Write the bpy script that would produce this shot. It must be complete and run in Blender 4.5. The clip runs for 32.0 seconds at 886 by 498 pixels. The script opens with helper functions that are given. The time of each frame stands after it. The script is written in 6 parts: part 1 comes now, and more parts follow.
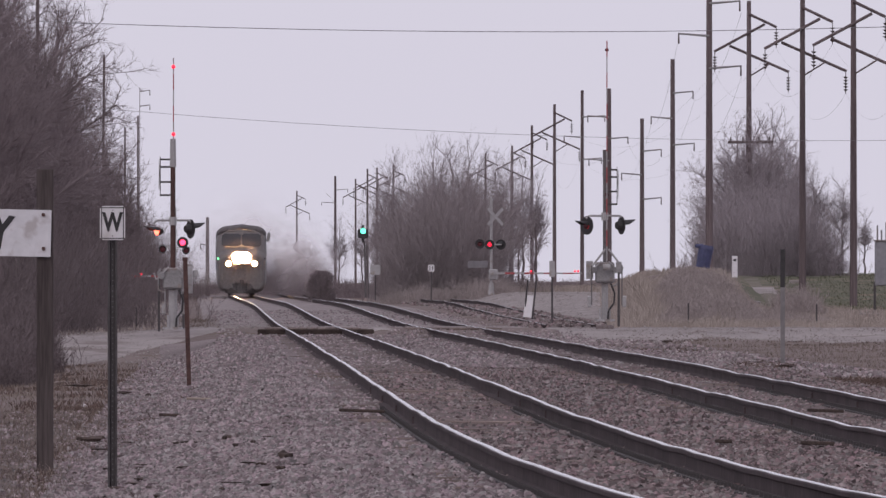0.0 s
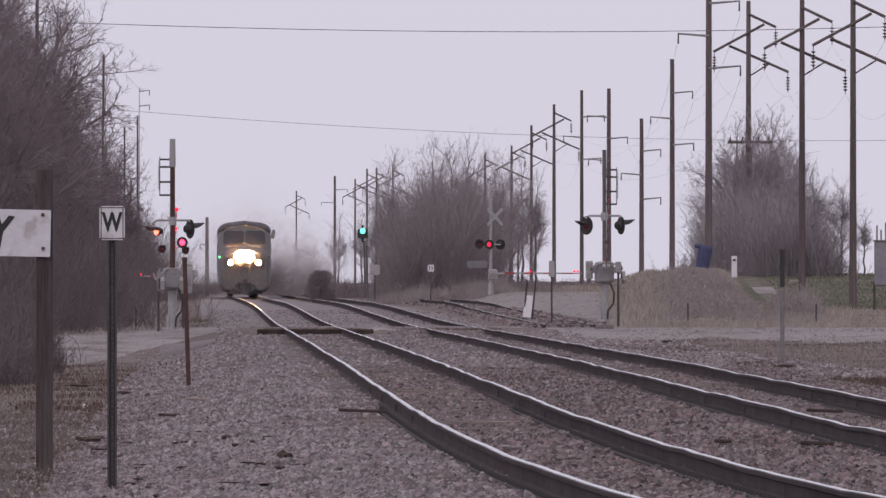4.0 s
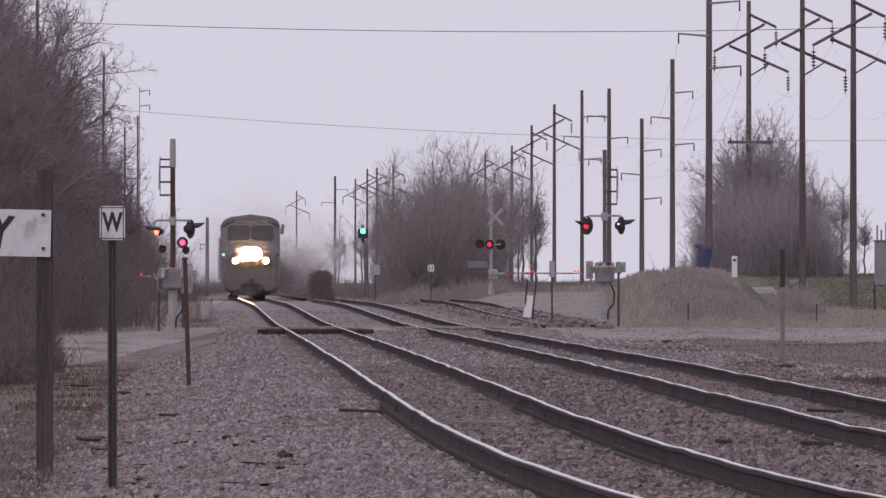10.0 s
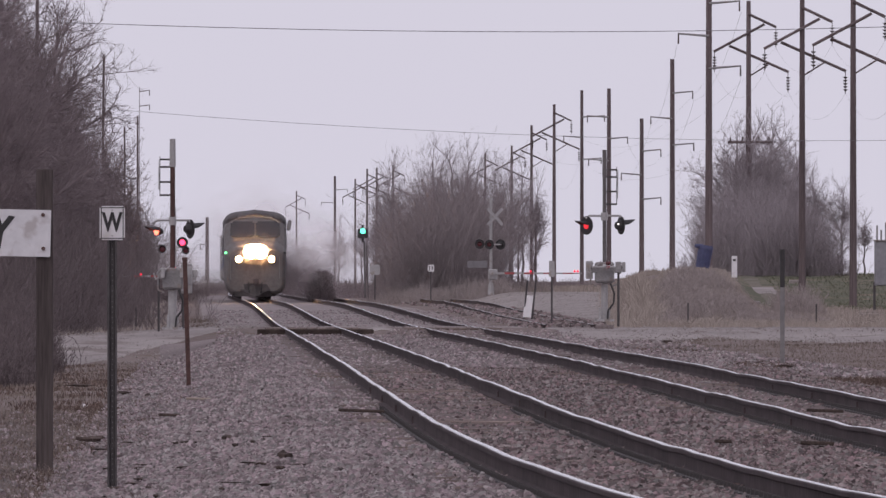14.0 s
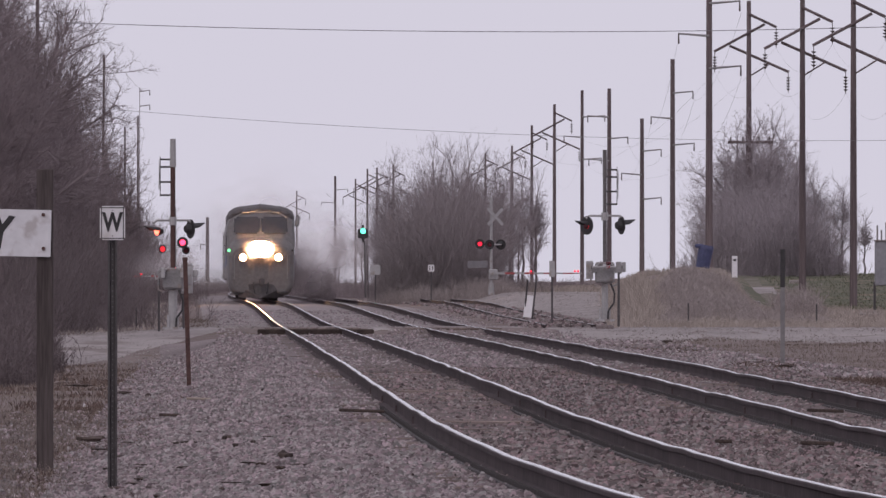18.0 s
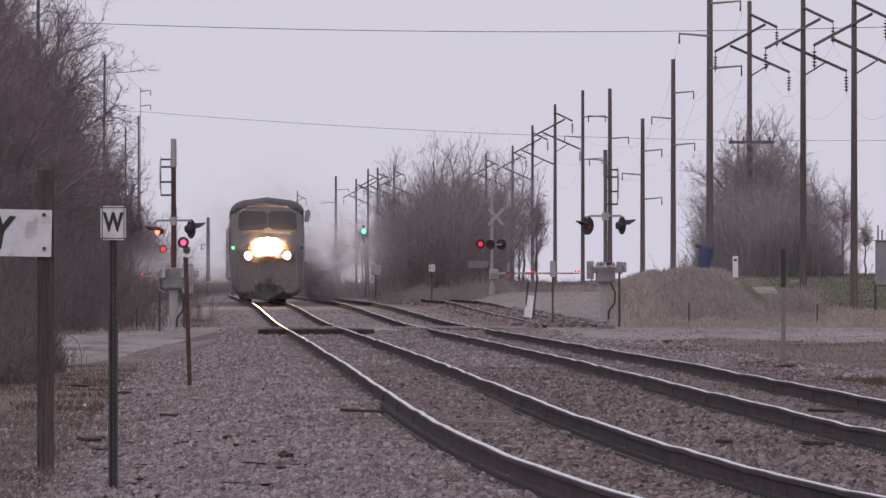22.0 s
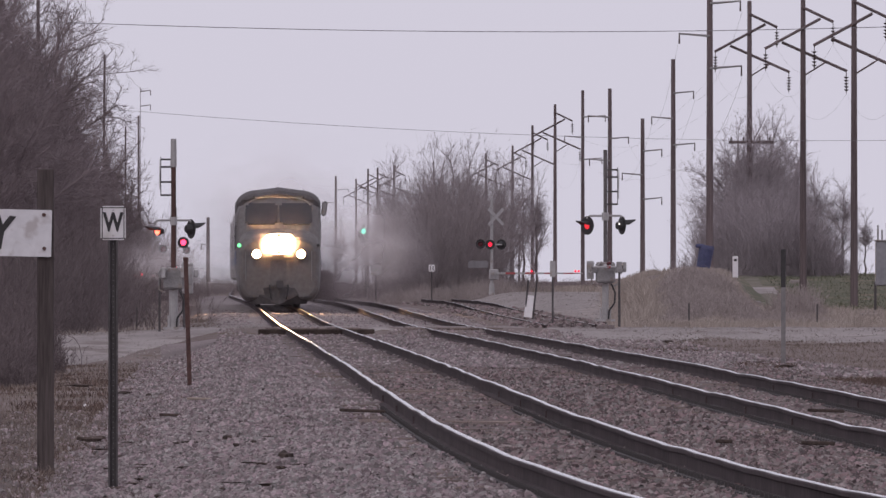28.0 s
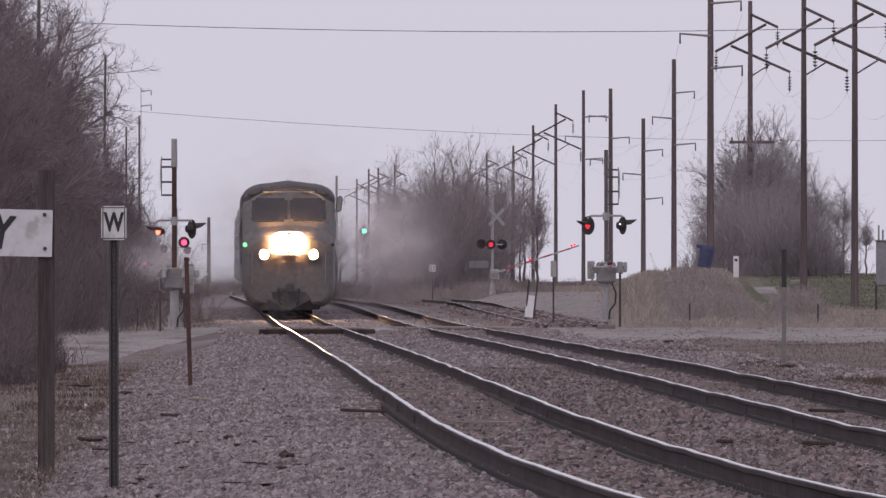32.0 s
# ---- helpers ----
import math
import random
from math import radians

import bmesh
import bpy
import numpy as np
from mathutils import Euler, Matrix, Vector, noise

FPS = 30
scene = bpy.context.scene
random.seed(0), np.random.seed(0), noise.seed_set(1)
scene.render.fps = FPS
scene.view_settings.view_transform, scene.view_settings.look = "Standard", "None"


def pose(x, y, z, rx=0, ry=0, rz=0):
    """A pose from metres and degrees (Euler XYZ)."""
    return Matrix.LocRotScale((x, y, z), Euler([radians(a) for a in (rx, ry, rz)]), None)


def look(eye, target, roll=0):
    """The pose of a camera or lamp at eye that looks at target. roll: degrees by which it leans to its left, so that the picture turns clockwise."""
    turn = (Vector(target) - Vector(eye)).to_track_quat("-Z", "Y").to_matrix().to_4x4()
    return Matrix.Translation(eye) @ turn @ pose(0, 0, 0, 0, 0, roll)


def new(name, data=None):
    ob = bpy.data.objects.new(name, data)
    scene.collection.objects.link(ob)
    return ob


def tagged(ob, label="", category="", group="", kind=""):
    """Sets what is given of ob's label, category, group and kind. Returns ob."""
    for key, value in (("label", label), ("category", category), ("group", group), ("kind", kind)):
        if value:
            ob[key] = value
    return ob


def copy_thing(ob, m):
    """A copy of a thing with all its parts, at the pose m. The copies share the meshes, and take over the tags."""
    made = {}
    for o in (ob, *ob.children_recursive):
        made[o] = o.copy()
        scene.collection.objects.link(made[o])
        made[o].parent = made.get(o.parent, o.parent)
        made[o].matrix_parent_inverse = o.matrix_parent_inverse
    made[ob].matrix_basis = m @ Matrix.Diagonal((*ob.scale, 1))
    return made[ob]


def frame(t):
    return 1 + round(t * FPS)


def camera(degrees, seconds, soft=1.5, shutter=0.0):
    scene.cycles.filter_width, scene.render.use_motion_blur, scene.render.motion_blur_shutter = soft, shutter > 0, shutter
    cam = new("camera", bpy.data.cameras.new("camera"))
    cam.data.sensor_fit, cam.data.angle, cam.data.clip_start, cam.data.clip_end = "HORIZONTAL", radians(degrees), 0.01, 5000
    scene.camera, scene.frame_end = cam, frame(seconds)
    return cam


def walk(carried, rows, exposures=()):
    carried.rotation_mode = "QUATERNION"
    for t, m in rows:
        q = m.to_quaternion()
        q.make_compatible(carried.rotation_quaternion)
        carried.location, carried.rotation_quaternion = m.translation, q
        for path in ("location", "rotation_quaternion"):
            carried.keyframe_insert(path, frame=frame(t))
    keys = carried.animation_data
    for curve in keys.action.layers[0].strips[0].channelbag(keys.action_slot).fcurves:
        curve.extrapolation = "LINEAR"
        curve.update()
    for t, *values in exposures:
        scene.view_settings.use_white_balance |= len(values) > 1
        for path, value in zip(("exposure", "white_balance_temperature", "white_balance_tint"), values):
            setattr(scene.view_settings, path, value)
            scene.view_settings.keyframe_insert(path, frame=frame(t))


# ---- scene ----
from functools import lru_cache

# ---------------------------------------------------------------- plan
# x to the right, y along the line of sight, z = 0 at rail level by the near road crossing.
EYE = 1.25


def ss(a, b, v):
    t = min(1.0, max(0.0, (v - a) / (b - a)))
    return t * t * (3 - 2 * t)


def centre(y):
    """x of the main track's centre line."""
    if y < 82.0:
        return centre(82.0) - 0.043 * (y - 82.0)
    if y > 900.0:
        # beyond the far crossing the line swings straighter
        d = min(y - 900.0, 100.0)
        return centre(900.0) - 0.01815 * d + 0.0000198 * d * d - 0.0142 * max(0.0, y - 1000.0)
    q = 100.0 / y
    return 4.1656 - 7.4098 * y / 400 - 2.9787 * q + 2.1783 * q * q - 0.053 * q ** 3


def rail_z(y):
    """Height of the rail heads: a shallow dip near the camera, a gentle rise past the crossing."""
    return -0.07 * (1 - ss(100, 230, y)) + 0.34 * ss(390, 620, y)


TRACK_GAP = 3.77
NEAR_ROAD = (376.0, 388.0)

# ---------------------------------------------------------------- camera
cam = camera(3.5925, 32.0, soft=1.45)


def aim(drift):
    return pose(0, 0, EYE, 90.0 + 0.1306, 0, math.degrees(drift / 25000.0))


walk(cam, [(0.0, aim(0.3)), (5.5, aim(-0.6)), (9.0, aim(0.0)), (14.0, aim(-0.3)), (18.0, aim(0.2)), (20.0, aim(1.0)),
           (23.0, aim(1.4)), (28.0, aim(1.3)), (30.0, aim(1.7)), (31.4, aim(1.5)), (32.0, aim(2.6))],
     exposures=[(0.0, 0.07), (13.0, 0.06), (24.0, 0.02), (32.0, 0.0)])

# ---------------------------------------------------------------- light: a flat overcast sky
world = bpy.data.worlds.new("overcast_sky")
scene.world = world
world.use_nodes = True
wn, wl = world.node_tree.nodes, world.node_tree.links
wn.clear()
w_out = wn.new("ShaderNodeOutputWorld")
w_bg = wn.new("ShaderNodeBackground")
w_sky = wn.new("ShaderNodeTexSky")
w_sky.sky_type = "NISHITA"
w_sky.sun_disc = False
w_sky.sun_elevation, w_sky.sun_rotation = radians(38), radians(205)
w_sky.air_density, w_sky.dust_density = 1.0, 3.0
w_mul = wn.new("ShaderNodeMix")
w_mul.data_type, w_mul.blend_type = "RGBA", "MULTIPLY"
w_mul.inputs[0].default_value = 1.0
w_mul.inputs[7].default_value = (0.08, 0.08, 0.08, 1)
w_mix = wn.new("ShaderNodeMix")
w_mix.data_type = "RGBA"
w_mix.inputs[0].default_value = 0.93
w_mix.inputs[7].default_value = (0.672, 0.64, 0.748, 1)
wl.new(w_sky.outputs[0], w_mul.inputs[6])
wl.new(w_mul.outputs[2], w_mix.inputs[6])
wl.new(w_mix.outputs[2], w_bg.inputs[0])
w_bg.inputs[1].default_value = 1.0
wl.new(w_bg.outputs[0], w_out.inputs[0])

sun_data = bpy.data.lights.new("sun", "SUN")
sun_data.energy, sun_data.angle, sun_data.color = 0.5, radians(30), (1.0, 0.95, 0.9)
sun = new("sun", sun_data)
sun.matrix_world = look((-40, -90, 78), (0, 0, 0))

# ---------------------------------------------------------------- materials


def surface(name, a, b, rough=0.85, metal=0.0, fine=30.0, coarse=2.0, bump=0.3, dist=0.01, vary=0.0, hue=0.0, spots=None, stretch=(1, 1, 1), coords="Object"):
    """Two colours mixed by noise at two scales, with a fine relief. vary: how far the pieces differ from one another."""
    m = bpy.data.materials.new(name)
    m.use_nodes = True
    n, l = m.node_tree.nodes, m.node_tree.links
    p = n["Principled BSDF"]
    p.inputs["Roughness"].default_value = rough
    p.inputs["Metallic"].default_value = metal
    if rough >= 0.8:
        p.inputs["Specular IOR Level"].default_value = 0.15
    tc = n.new("ShaderNodeTexCoord")
    mp = n.new("ShaderNodeMapping")
    mp.inputs["Scale"].default_value = stretch
    if coords == "Object":
        l.new(tc.outputs["Object"], mp.inputs["Vector"])
    else:
        geo = n.new("ShaderNodeNewGeometry")
        l.new(geo.outputs["Position"], mp.inputs["Vector"])
    n1 = n.new("ShaderNodeTexNoise")
    n1.inputs["Scale"].default_value, n1.inputs["Detail"].default_value = fine, 5.0
    n2 = n.new("ShaderNodeTexNoise")
    n2.inputs["Scale"].default_value, n2.inputs["Detail"].default_value = coarse, 4.0
    for t in (n1, n2):
        l.new(mp.outputs[0], t.inputs["Vector"])
    mx = n.new("ShaderNodeMix")
    mx.data_type = "FLOAT"
    mx.inputs[0].default_value = 0.5
    l.new(n1.outputs[0], mx.inputs[2])
    l.new(n2.outputs[0], mx.inputs[3])
    ramp = n.new("ShaderNodeValToRGB")
    ramp.color_ramp.elements[0].position, ramp.color_ramp.elements[0].color = 0.36, (*a, 1)
    ramp.color_ramp.elements[1].position, ramp.color_ramp.elements[1].color = 0.64, (*b, 1)
    l.new(mx.outputs[0], ramp.inputs[0])
    out = ramp.outputs[0]
    if spots:
        n3 = n.new("ShaderNodeTexNoise")
        n3.inputs["Scale"].default_value, n3.inputs["Detail"].default_value = spots[1], 6.0
        l.new(mp.outputs[0], n3.inputs["Vector"])
        r3 = n.new("ShaderNodeValToRGB")
        r3.color_ramp.elements[0].position, r3.color_ramp.elements[1].position = 0.56, 0.66
        l.new(n3.outputs[0], r3.inputs[0])
        m3 = n.new("ShaderNodeMix")
        m3.data_type = "RGBA"
        m3.inputs[7].default_value = (*spots[0], 1)
        l.new(r3.outputs[0], m3.inputs[0])
        l.new(out, m3.inputs[6])
        out = m3.outputs[2]
    if vary:
        geo2 = n.new("ShaderNodeNewGeometry")
        oi = n.new("ShaderNodeObjectInfo")
        add = n.new("ShaderNodeMath")
        add.operation = "ADD"
        l.new(geo2.outputs["Random Per Island"], add.inputs[0])
        l.new(oi.outputs["Random"], add.inputs[1])
        fr = n.new("ShaderNodeMath")
        fr.operation = "FRACT"
        l.new(add.outputs[0], fr.inputs[0])
        mr = n.new("ShaderNodeMapRange")
        mr.inputs[3].default_value, mr.inputs[4].default_value = 1 - vary, 1 + vary
        l.new(fr.outputs[0], mr.inputs[0])
        hsv = n.new("ShaderNodeHueSaturation")
        l.new(mr.outputs[0], hsv.inputs["Value"])
        if hue:
            wrap = n.new("ShaderNodeMath")
            wrap.operation = "MULTIPLY"
            wrap.inputs[1].default_value = 13.7
            l.new(fr.outputs[0], wrap.inputs[0])
            fr2 = n.new("ShaderNodeMath")
            fr2.operation = "FRACT"
            l.new(wrap.outputs[0], fr2.inputs[0])
            for port, lo, hi in (("Hue", 0.5 - hue, 0.5 + hue), ("Saturation", 1.5, 0.6)):
                m2 = n.new("ShaderNodeMapRange")
                m2.inputs[3].default_value, m2.inputs[4].default_value = lo, hi
                l.new(fr2.outputs[0], m2.inputs[0])
                l.new(m2.outputs[0], hsv.inputs[port])
        l.new(out, hsv.inputs["Color"])
        out = hsv.outputs[0]
    l.new(out, p.inputs["Base Color"])
    if bump:
        bp = n.new("ShaderNodeBump")
        bp.inputs["Strength"].default_value, bp.inputs["Distance"].default_value = bump, dist
        l.new(n1.outputs[0], bp.inputs["Height"])
        l.new(bp.outputs[0], p.inputs["Normal"])
    return m


def glowing(name, colour, strength, base=(0.3, 0.02, 0.02)):
    m = bpy.data.materials.new(name)
    m.use_nodes = True
    p = m.node_tree.nodes["Principled BSDF"]
    p.inputs["Base Color"].default_value = (*base, 1)
    p.inputs["Roughness"].default_value = 0.2
    p.inputs["Emission Color"].default_value = (*colour, 1)
    p.inputs["Emission Strength"].default_value = strength
    return m


M = {
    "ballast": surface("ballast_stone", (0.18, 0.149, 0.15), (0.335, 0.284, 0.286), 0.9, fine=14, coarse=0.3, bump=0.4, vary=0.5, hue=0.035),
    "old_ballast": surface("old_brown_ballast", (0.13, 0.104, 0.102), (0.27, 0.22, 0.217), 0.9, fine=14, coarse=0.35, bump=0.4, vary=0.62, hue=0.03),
    "bed": surface("ballast_bed", (0.125, 0.101, 0.101), (0.25, 0.209, 0.21), 0.95, fine=22, coarse=0.25, bump=0.35, dist=0.015, coords="World"),
    # paler ground beyond the crossing, with some haze mixed into its colour
    "hazed_pale_bed": surface("dusty_ballast_bed", (0.19, 0.16, 0.16), (0.31, 0.27, 0.268), 0.95, fine=12, coarse=0.2, bump=0.3, dist=0.015, coords="World"),
    "earth": surface("dry_earth", (0.13, 0.10, 0.094), (0.23, 0.184, 0.172), 0.95, fine=6, coarse=0.12, bump=0.25, dist=0.02, spots=((0.13, 0.10, 0.08), 0.6), coords="World"),
    "gravel": surface("pale_gravel", (0.235, 0.206, 0.203), (0.35, 0.312, 0.303), 0.95, fine=9, coarse=0.2, bump=0.15, dist=0.01, spots=((0.20, 0.168, 0.16), 0.5), coords="World"),
    "leaf_litter": surface("dark_leaf_litter", (0.078, 0.062, 0.06), (0.172, 0.138, 0.13), 0.95, fine=9, coarse=0.6, bump=0.9, dist=0.04, spots=((0.16, 0.125, 0.10), 1.2), coords="World"),
    "lawn": surface("spring_grass", (0.075, 0.08, 0.055), (0.15, 0.138, 0.10), 0.95, fine=5, coarse=0.3, bump=0.8, dist=0.05, spots=((0.2, 0.16, 0.125), 0.35), coords="World"),
    "dry_grass": surface("dry_grass", (0.265, 0.223, 0.2), (0.43, 0.37, 0.338), 0.9, fine=3, coarse=0.4, bump=0, vary=0.2),
    "straw": surface("matted_straw", (0.135, 0.108, 0.098), (0.25, 0.203, 0.182), 0.9, fine=3, coarse=0.5, bump=0, vary=0.35),
    "mat": surface("matted_dry_turf", (0.185, 0.159, 0.153), (0.33, 0.289, 0.28), 0.95, fine=4, coarse=0.22, bump=0.3, dist=0.02, spots=((0.165, 0.15, 0.125), 0.3), coords="World"),
    "litter": surface("brown_grass_litter", (0.085, 0.058, 0.05), (0.17, 0.122, 0.105), 0.9, fine=3, coarse=0.4, bump=0, vary=0.4),
    "worn_lawn": surface("worn_turf", (0.105, 0.096, 0.076), (0.2, 0.172, 0.142), 0.95, fine=4, coarse=0.25, bump=0.3, dist=0.02, spots=((0.1, 0.105, 0.072), 0.3), coords="World"),
    "green_grass": surface("green_grass", (0.075, 0.083, 0.055), (0.15, 0.145, 0.098), 0.9, fine=3, coarse=0.4, bump=0, vary=0.35),
    "tie": surface("weathered_tie", (0.10, 0.075, 0.068), (0.24, 0.19, 0.175), 0.9, fine=10, coarse=1.5, bump=0.6, vary=0.3, stretch=(0.4, 4, 4)),
    "rail_side": surface("rusty_rail_side", (0.042, 0.031, 0.033), (0.085, 0.063, 0.067), 0.85, fine=8, coarse=0.5, bump=0.3, dist=0.002),
    "rail_top": surface("polished_rail_head", (0.66, 0.61, 0.61), (0.97, 0.95, 0.96), 0.12, metal=1.0, fine=1.6, coarse=0.25, bump=0),
    "rail_corner": surface("worn_rail_corner", (0.085, 0.07, 0.072), (0.18, 0.155, 0.158), 0.35, metal=0.6, fine=6, coarse=0.4, bump=0),
    "rust": surface("rusty_steel", (0.06, 0.036, 0.034), (0.125, 0.072, 0.066), 0.8, fine=18, coarse=2, bump=0.3),
    "galv": surface("galvanised_steel", (0.22, 0.21, 0.215), (0.33, 0.315, 0.32), 0.55, metal=0.3, fine=20, coarse=2, bump=0.1, spots=((0.25, 0.2, 0.18), 3)),
    "silver": surface("aluminium_paint", (0.30, 0.285, 0.29), (0.41, 0.395, 0.40), 0.6, metal=0.1, fine=14, coarse=1.5, bump=0.1, spots=((0.28, 0.24, 0.22), 2.2)),
    "dark_steel": surface("dark_steel", (0.045, 0.038, 0.04), (0.085, 0.075, 0.078), 0.7, fine=20, coarse=2, bump=0.2),
    "black": surface("black_paint", (0.018, 0.016, 0.018), (0.04, 0.036, 0.038), 0.6, fine=15, coarse=2, bump=0.1),
    "white": surface("white_sheet", (0.66, 0.63, 0.65), (0.78, 0.75, 0.77), 0.5, fine=8, coarse=1.4, bump=0.05, spots=((0.5, 0.45, 0.44), 1.8)),
    "board": surface("white_painted_board", (0.60, 0.58, 0.61), (0.72, 0.70, 0.73), 0.6, fine=10, coarse=2, bump=0.1, spots=((0.47, 0.43, 0.44), 4)),
    "post_wood": surface("grey_post_wood", (0.055, 0.044, 0.044), (0.11, 0.09, 0.088), 0.9, fine=9, coarse=1.5, bump=0.5, stretch=(6, 6, 0.4)),
    "pole_wood": surface("creosoted_pole", (0.10, 0.078, 0.082), (0.185, 0.146, 0.15), 0.9, fine=6, coarse=0.6, bump=0.4, stretch=(6, 6, 0.3), vary=0.15),
    "bark": surface("grey_bark", (0.10, 0.08, 0.084), (0.19, 0.155, 0.16), 0.95, fine=8, coarse=1.0, bump=0.5, vary=0.2),
    "twig": surface("bare_twigs", (0.155, 0.126, 0.132), (0.258, 0.214, 0.223), 0.95, fine=3, coarse=0.4, bump=0, vary=0.1),
    # lighter twigs for distant trees, the haze is part of the colour
    "hazed_twig": surface("grey_brush_twigs", (0.235, 0.203, 0.216), (0.385, 0.338, 0.358), 0.95, fine=3, coarse=0.3, bump=0, vary=0.08),
    "dark_twig": surface("dark_brush_twigs", (0.205, 0.174, 0.179), (0.325, 0.281, 0.289), 0.95, fine=3, coarse=0.3, bump=0, vary=0.06),
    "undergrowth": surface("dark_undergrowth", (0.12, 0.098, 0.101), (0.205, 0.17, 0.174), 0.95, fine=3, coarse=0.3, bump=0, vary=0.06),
    "tan_twig": surface("tan_brush_twigs", (0.25, 0.212, 0.206), (0.4, 0.345, 0.337), 0.95, fine=3, coarse=0.5, bump=0, vary=0.12),
    "dull_sheet": surface("dull_grey_sheet", (0.15, 0.14, 0.15), (0.21, 0.195, 0.21), 0.7, fine=8, coarse=1.4, bump=0.05),
    "stainless": surface("stainless_coach_side", (0.15, 0.142, 0.145), (0.23, 0.218, 0.22), 0.45, metal=0.4, fine=5, coarse=0.6, bump=0.06, spots=((0.2, 0.17, 0.16), 0.9)),
    # a dark bush, its colour lightened to hold the haze before it
    "cedar": surface("dark_cedar", (0.24, 0.20, 0.21), (0.36, 0.305, 0.318), 0.95, fine=6, coarse=0.6, bump=0, vary=0.2),
    "clod": surface("dark_bark_debris", (0.04, 0.03, 0.028), (0.10, 0.076, 0.068), 0.95, fine=30, coarse=4, bump=0.8, vary=0.3),
    "pale_wood": surface("pale_split_wood", (0.26, 0.21, 0.18), (0.38, 0.32, 0.28), 0.9, fine=10, coarse=2, bump=0.3, stretch=(0.4, 4, 4)),
    "mast_grey": surface("weathered_grey_mast", (0.085, 0.076, 0.078), (0.15, 0.135, 0.137), 0.7, fine=14, coarse=2, bump=0.1),
    "mud": surface("oily_track_dirt", (0.10, 0.077, 0.074), (0.20, 0.16, 0.155), 0.95, fine=18, coarse=0.5, bump=0.3, dist=0.015, coords="World"),
    "wire": surface("cable", (0.12, 0.11, 0.12), (0.2, 0.19, 0.2), 0.6, bump=0),
    "porcelain": surface("brown_insulator", (0.07, 0.05, 0.052), (0.13, 0.10, 0.10), 0.35, bump=0),
    "blue": surface("faded_blue_plastic", (0.045, 0.05, 0.11), (0.075, 0.08, 0.17), 0.6, fine=8, coarse=2, bump=0.1),
    "red_stripe": surface("red_reflective", (0.30, 0.055, 0.06), (0.40, 0.085, 0.09), 0.5, fine=8, coarse=2, bump=0.05),
    "lens_off": surface("dark_red_lens", (0.06, 0.012, 0.016), (0.10, 0.02, 0.025), 0.25, fine=8, coarse=2, bump=0.05),
    "loco_grey": surface("loco_silver_grey", (0.115, 0.102, 0.10), (0.18, 0.163, 0.16), 0.5, metal=0.1, fine=7, coarse=0.8, bump=0.08, spots=((0.13, 0.11, 0.10), 1.4)),
    "loco_dark": surface("loco_dark_roof", (0.05, 0.042, 0.043), (0.10, 0.085, 0.085), 0.65, fine=7, coarse=0.8, bump=0.1),
    "loco_blue": surface("loco_blue_band", (0.03, 0.04, 0.09), (0.05, 0.065, 0.14), 0.45, fine=7, coarse=0.8, bump=0.05),
    "glass": surface("tinted_cab_glass", (0.035, 0.033, 0.037), (0.05, 0.047, 0.052), 0.12, fine=2, coarse=0.5, bump=0),
    "lamp": glowing("headlight_glow", (1.0, 0.56, 0.27), 550.0, (0.8, 0.75, 0.7)),
    "ditch": glowing("ditch_light_glow", (1.0, 0.56, 0.27), 90.0, (0.8, 0.75, 0.7)),
    "red_on": glowing("red_lamp_glow", (1.0, 0.02, 0.06), 1.5),
    "red_dim": glowing("red_lamp_dim_glow", (1.0, 0.04, 0.06), 0.9),
    "pink_on": glowing("bright_red_lamp_glow", (1.0, 0.05, 0.13), 3.6),
    "amber_on": glowing("orange_red_lamp_glow", (1.0, 0.14, 0.08), 4.5),
    "stake": surface("weathered_grey_stake", (0.15, 0.138, 0.142), (0.235, 0.22, 0.224), 0.75, fine=10, coarse=1.5, bump=0.1),
    "cabinet": surface("grey_enamel", (0.2, 0.195, 0.215), (0.28, 0.272, 0.295), 0.6, fine=8, coarse=1.2, bump=0.05),
    "peep": glowing("white_side_light_glow", (1.0, 0.9, 0.85), 1.5, (0.7, 0.7, 0.7)),
    "green_on": glowing("green_lamp_glow", (0.12, 1.0, 0.62), 2.6, (0.02, 0.3, 0.2)),
    "green_small": glowing("green_marker_glow", (0.2, 1.0, 0.35), 2.0, (0.02, 0.3, 0.1)),
}



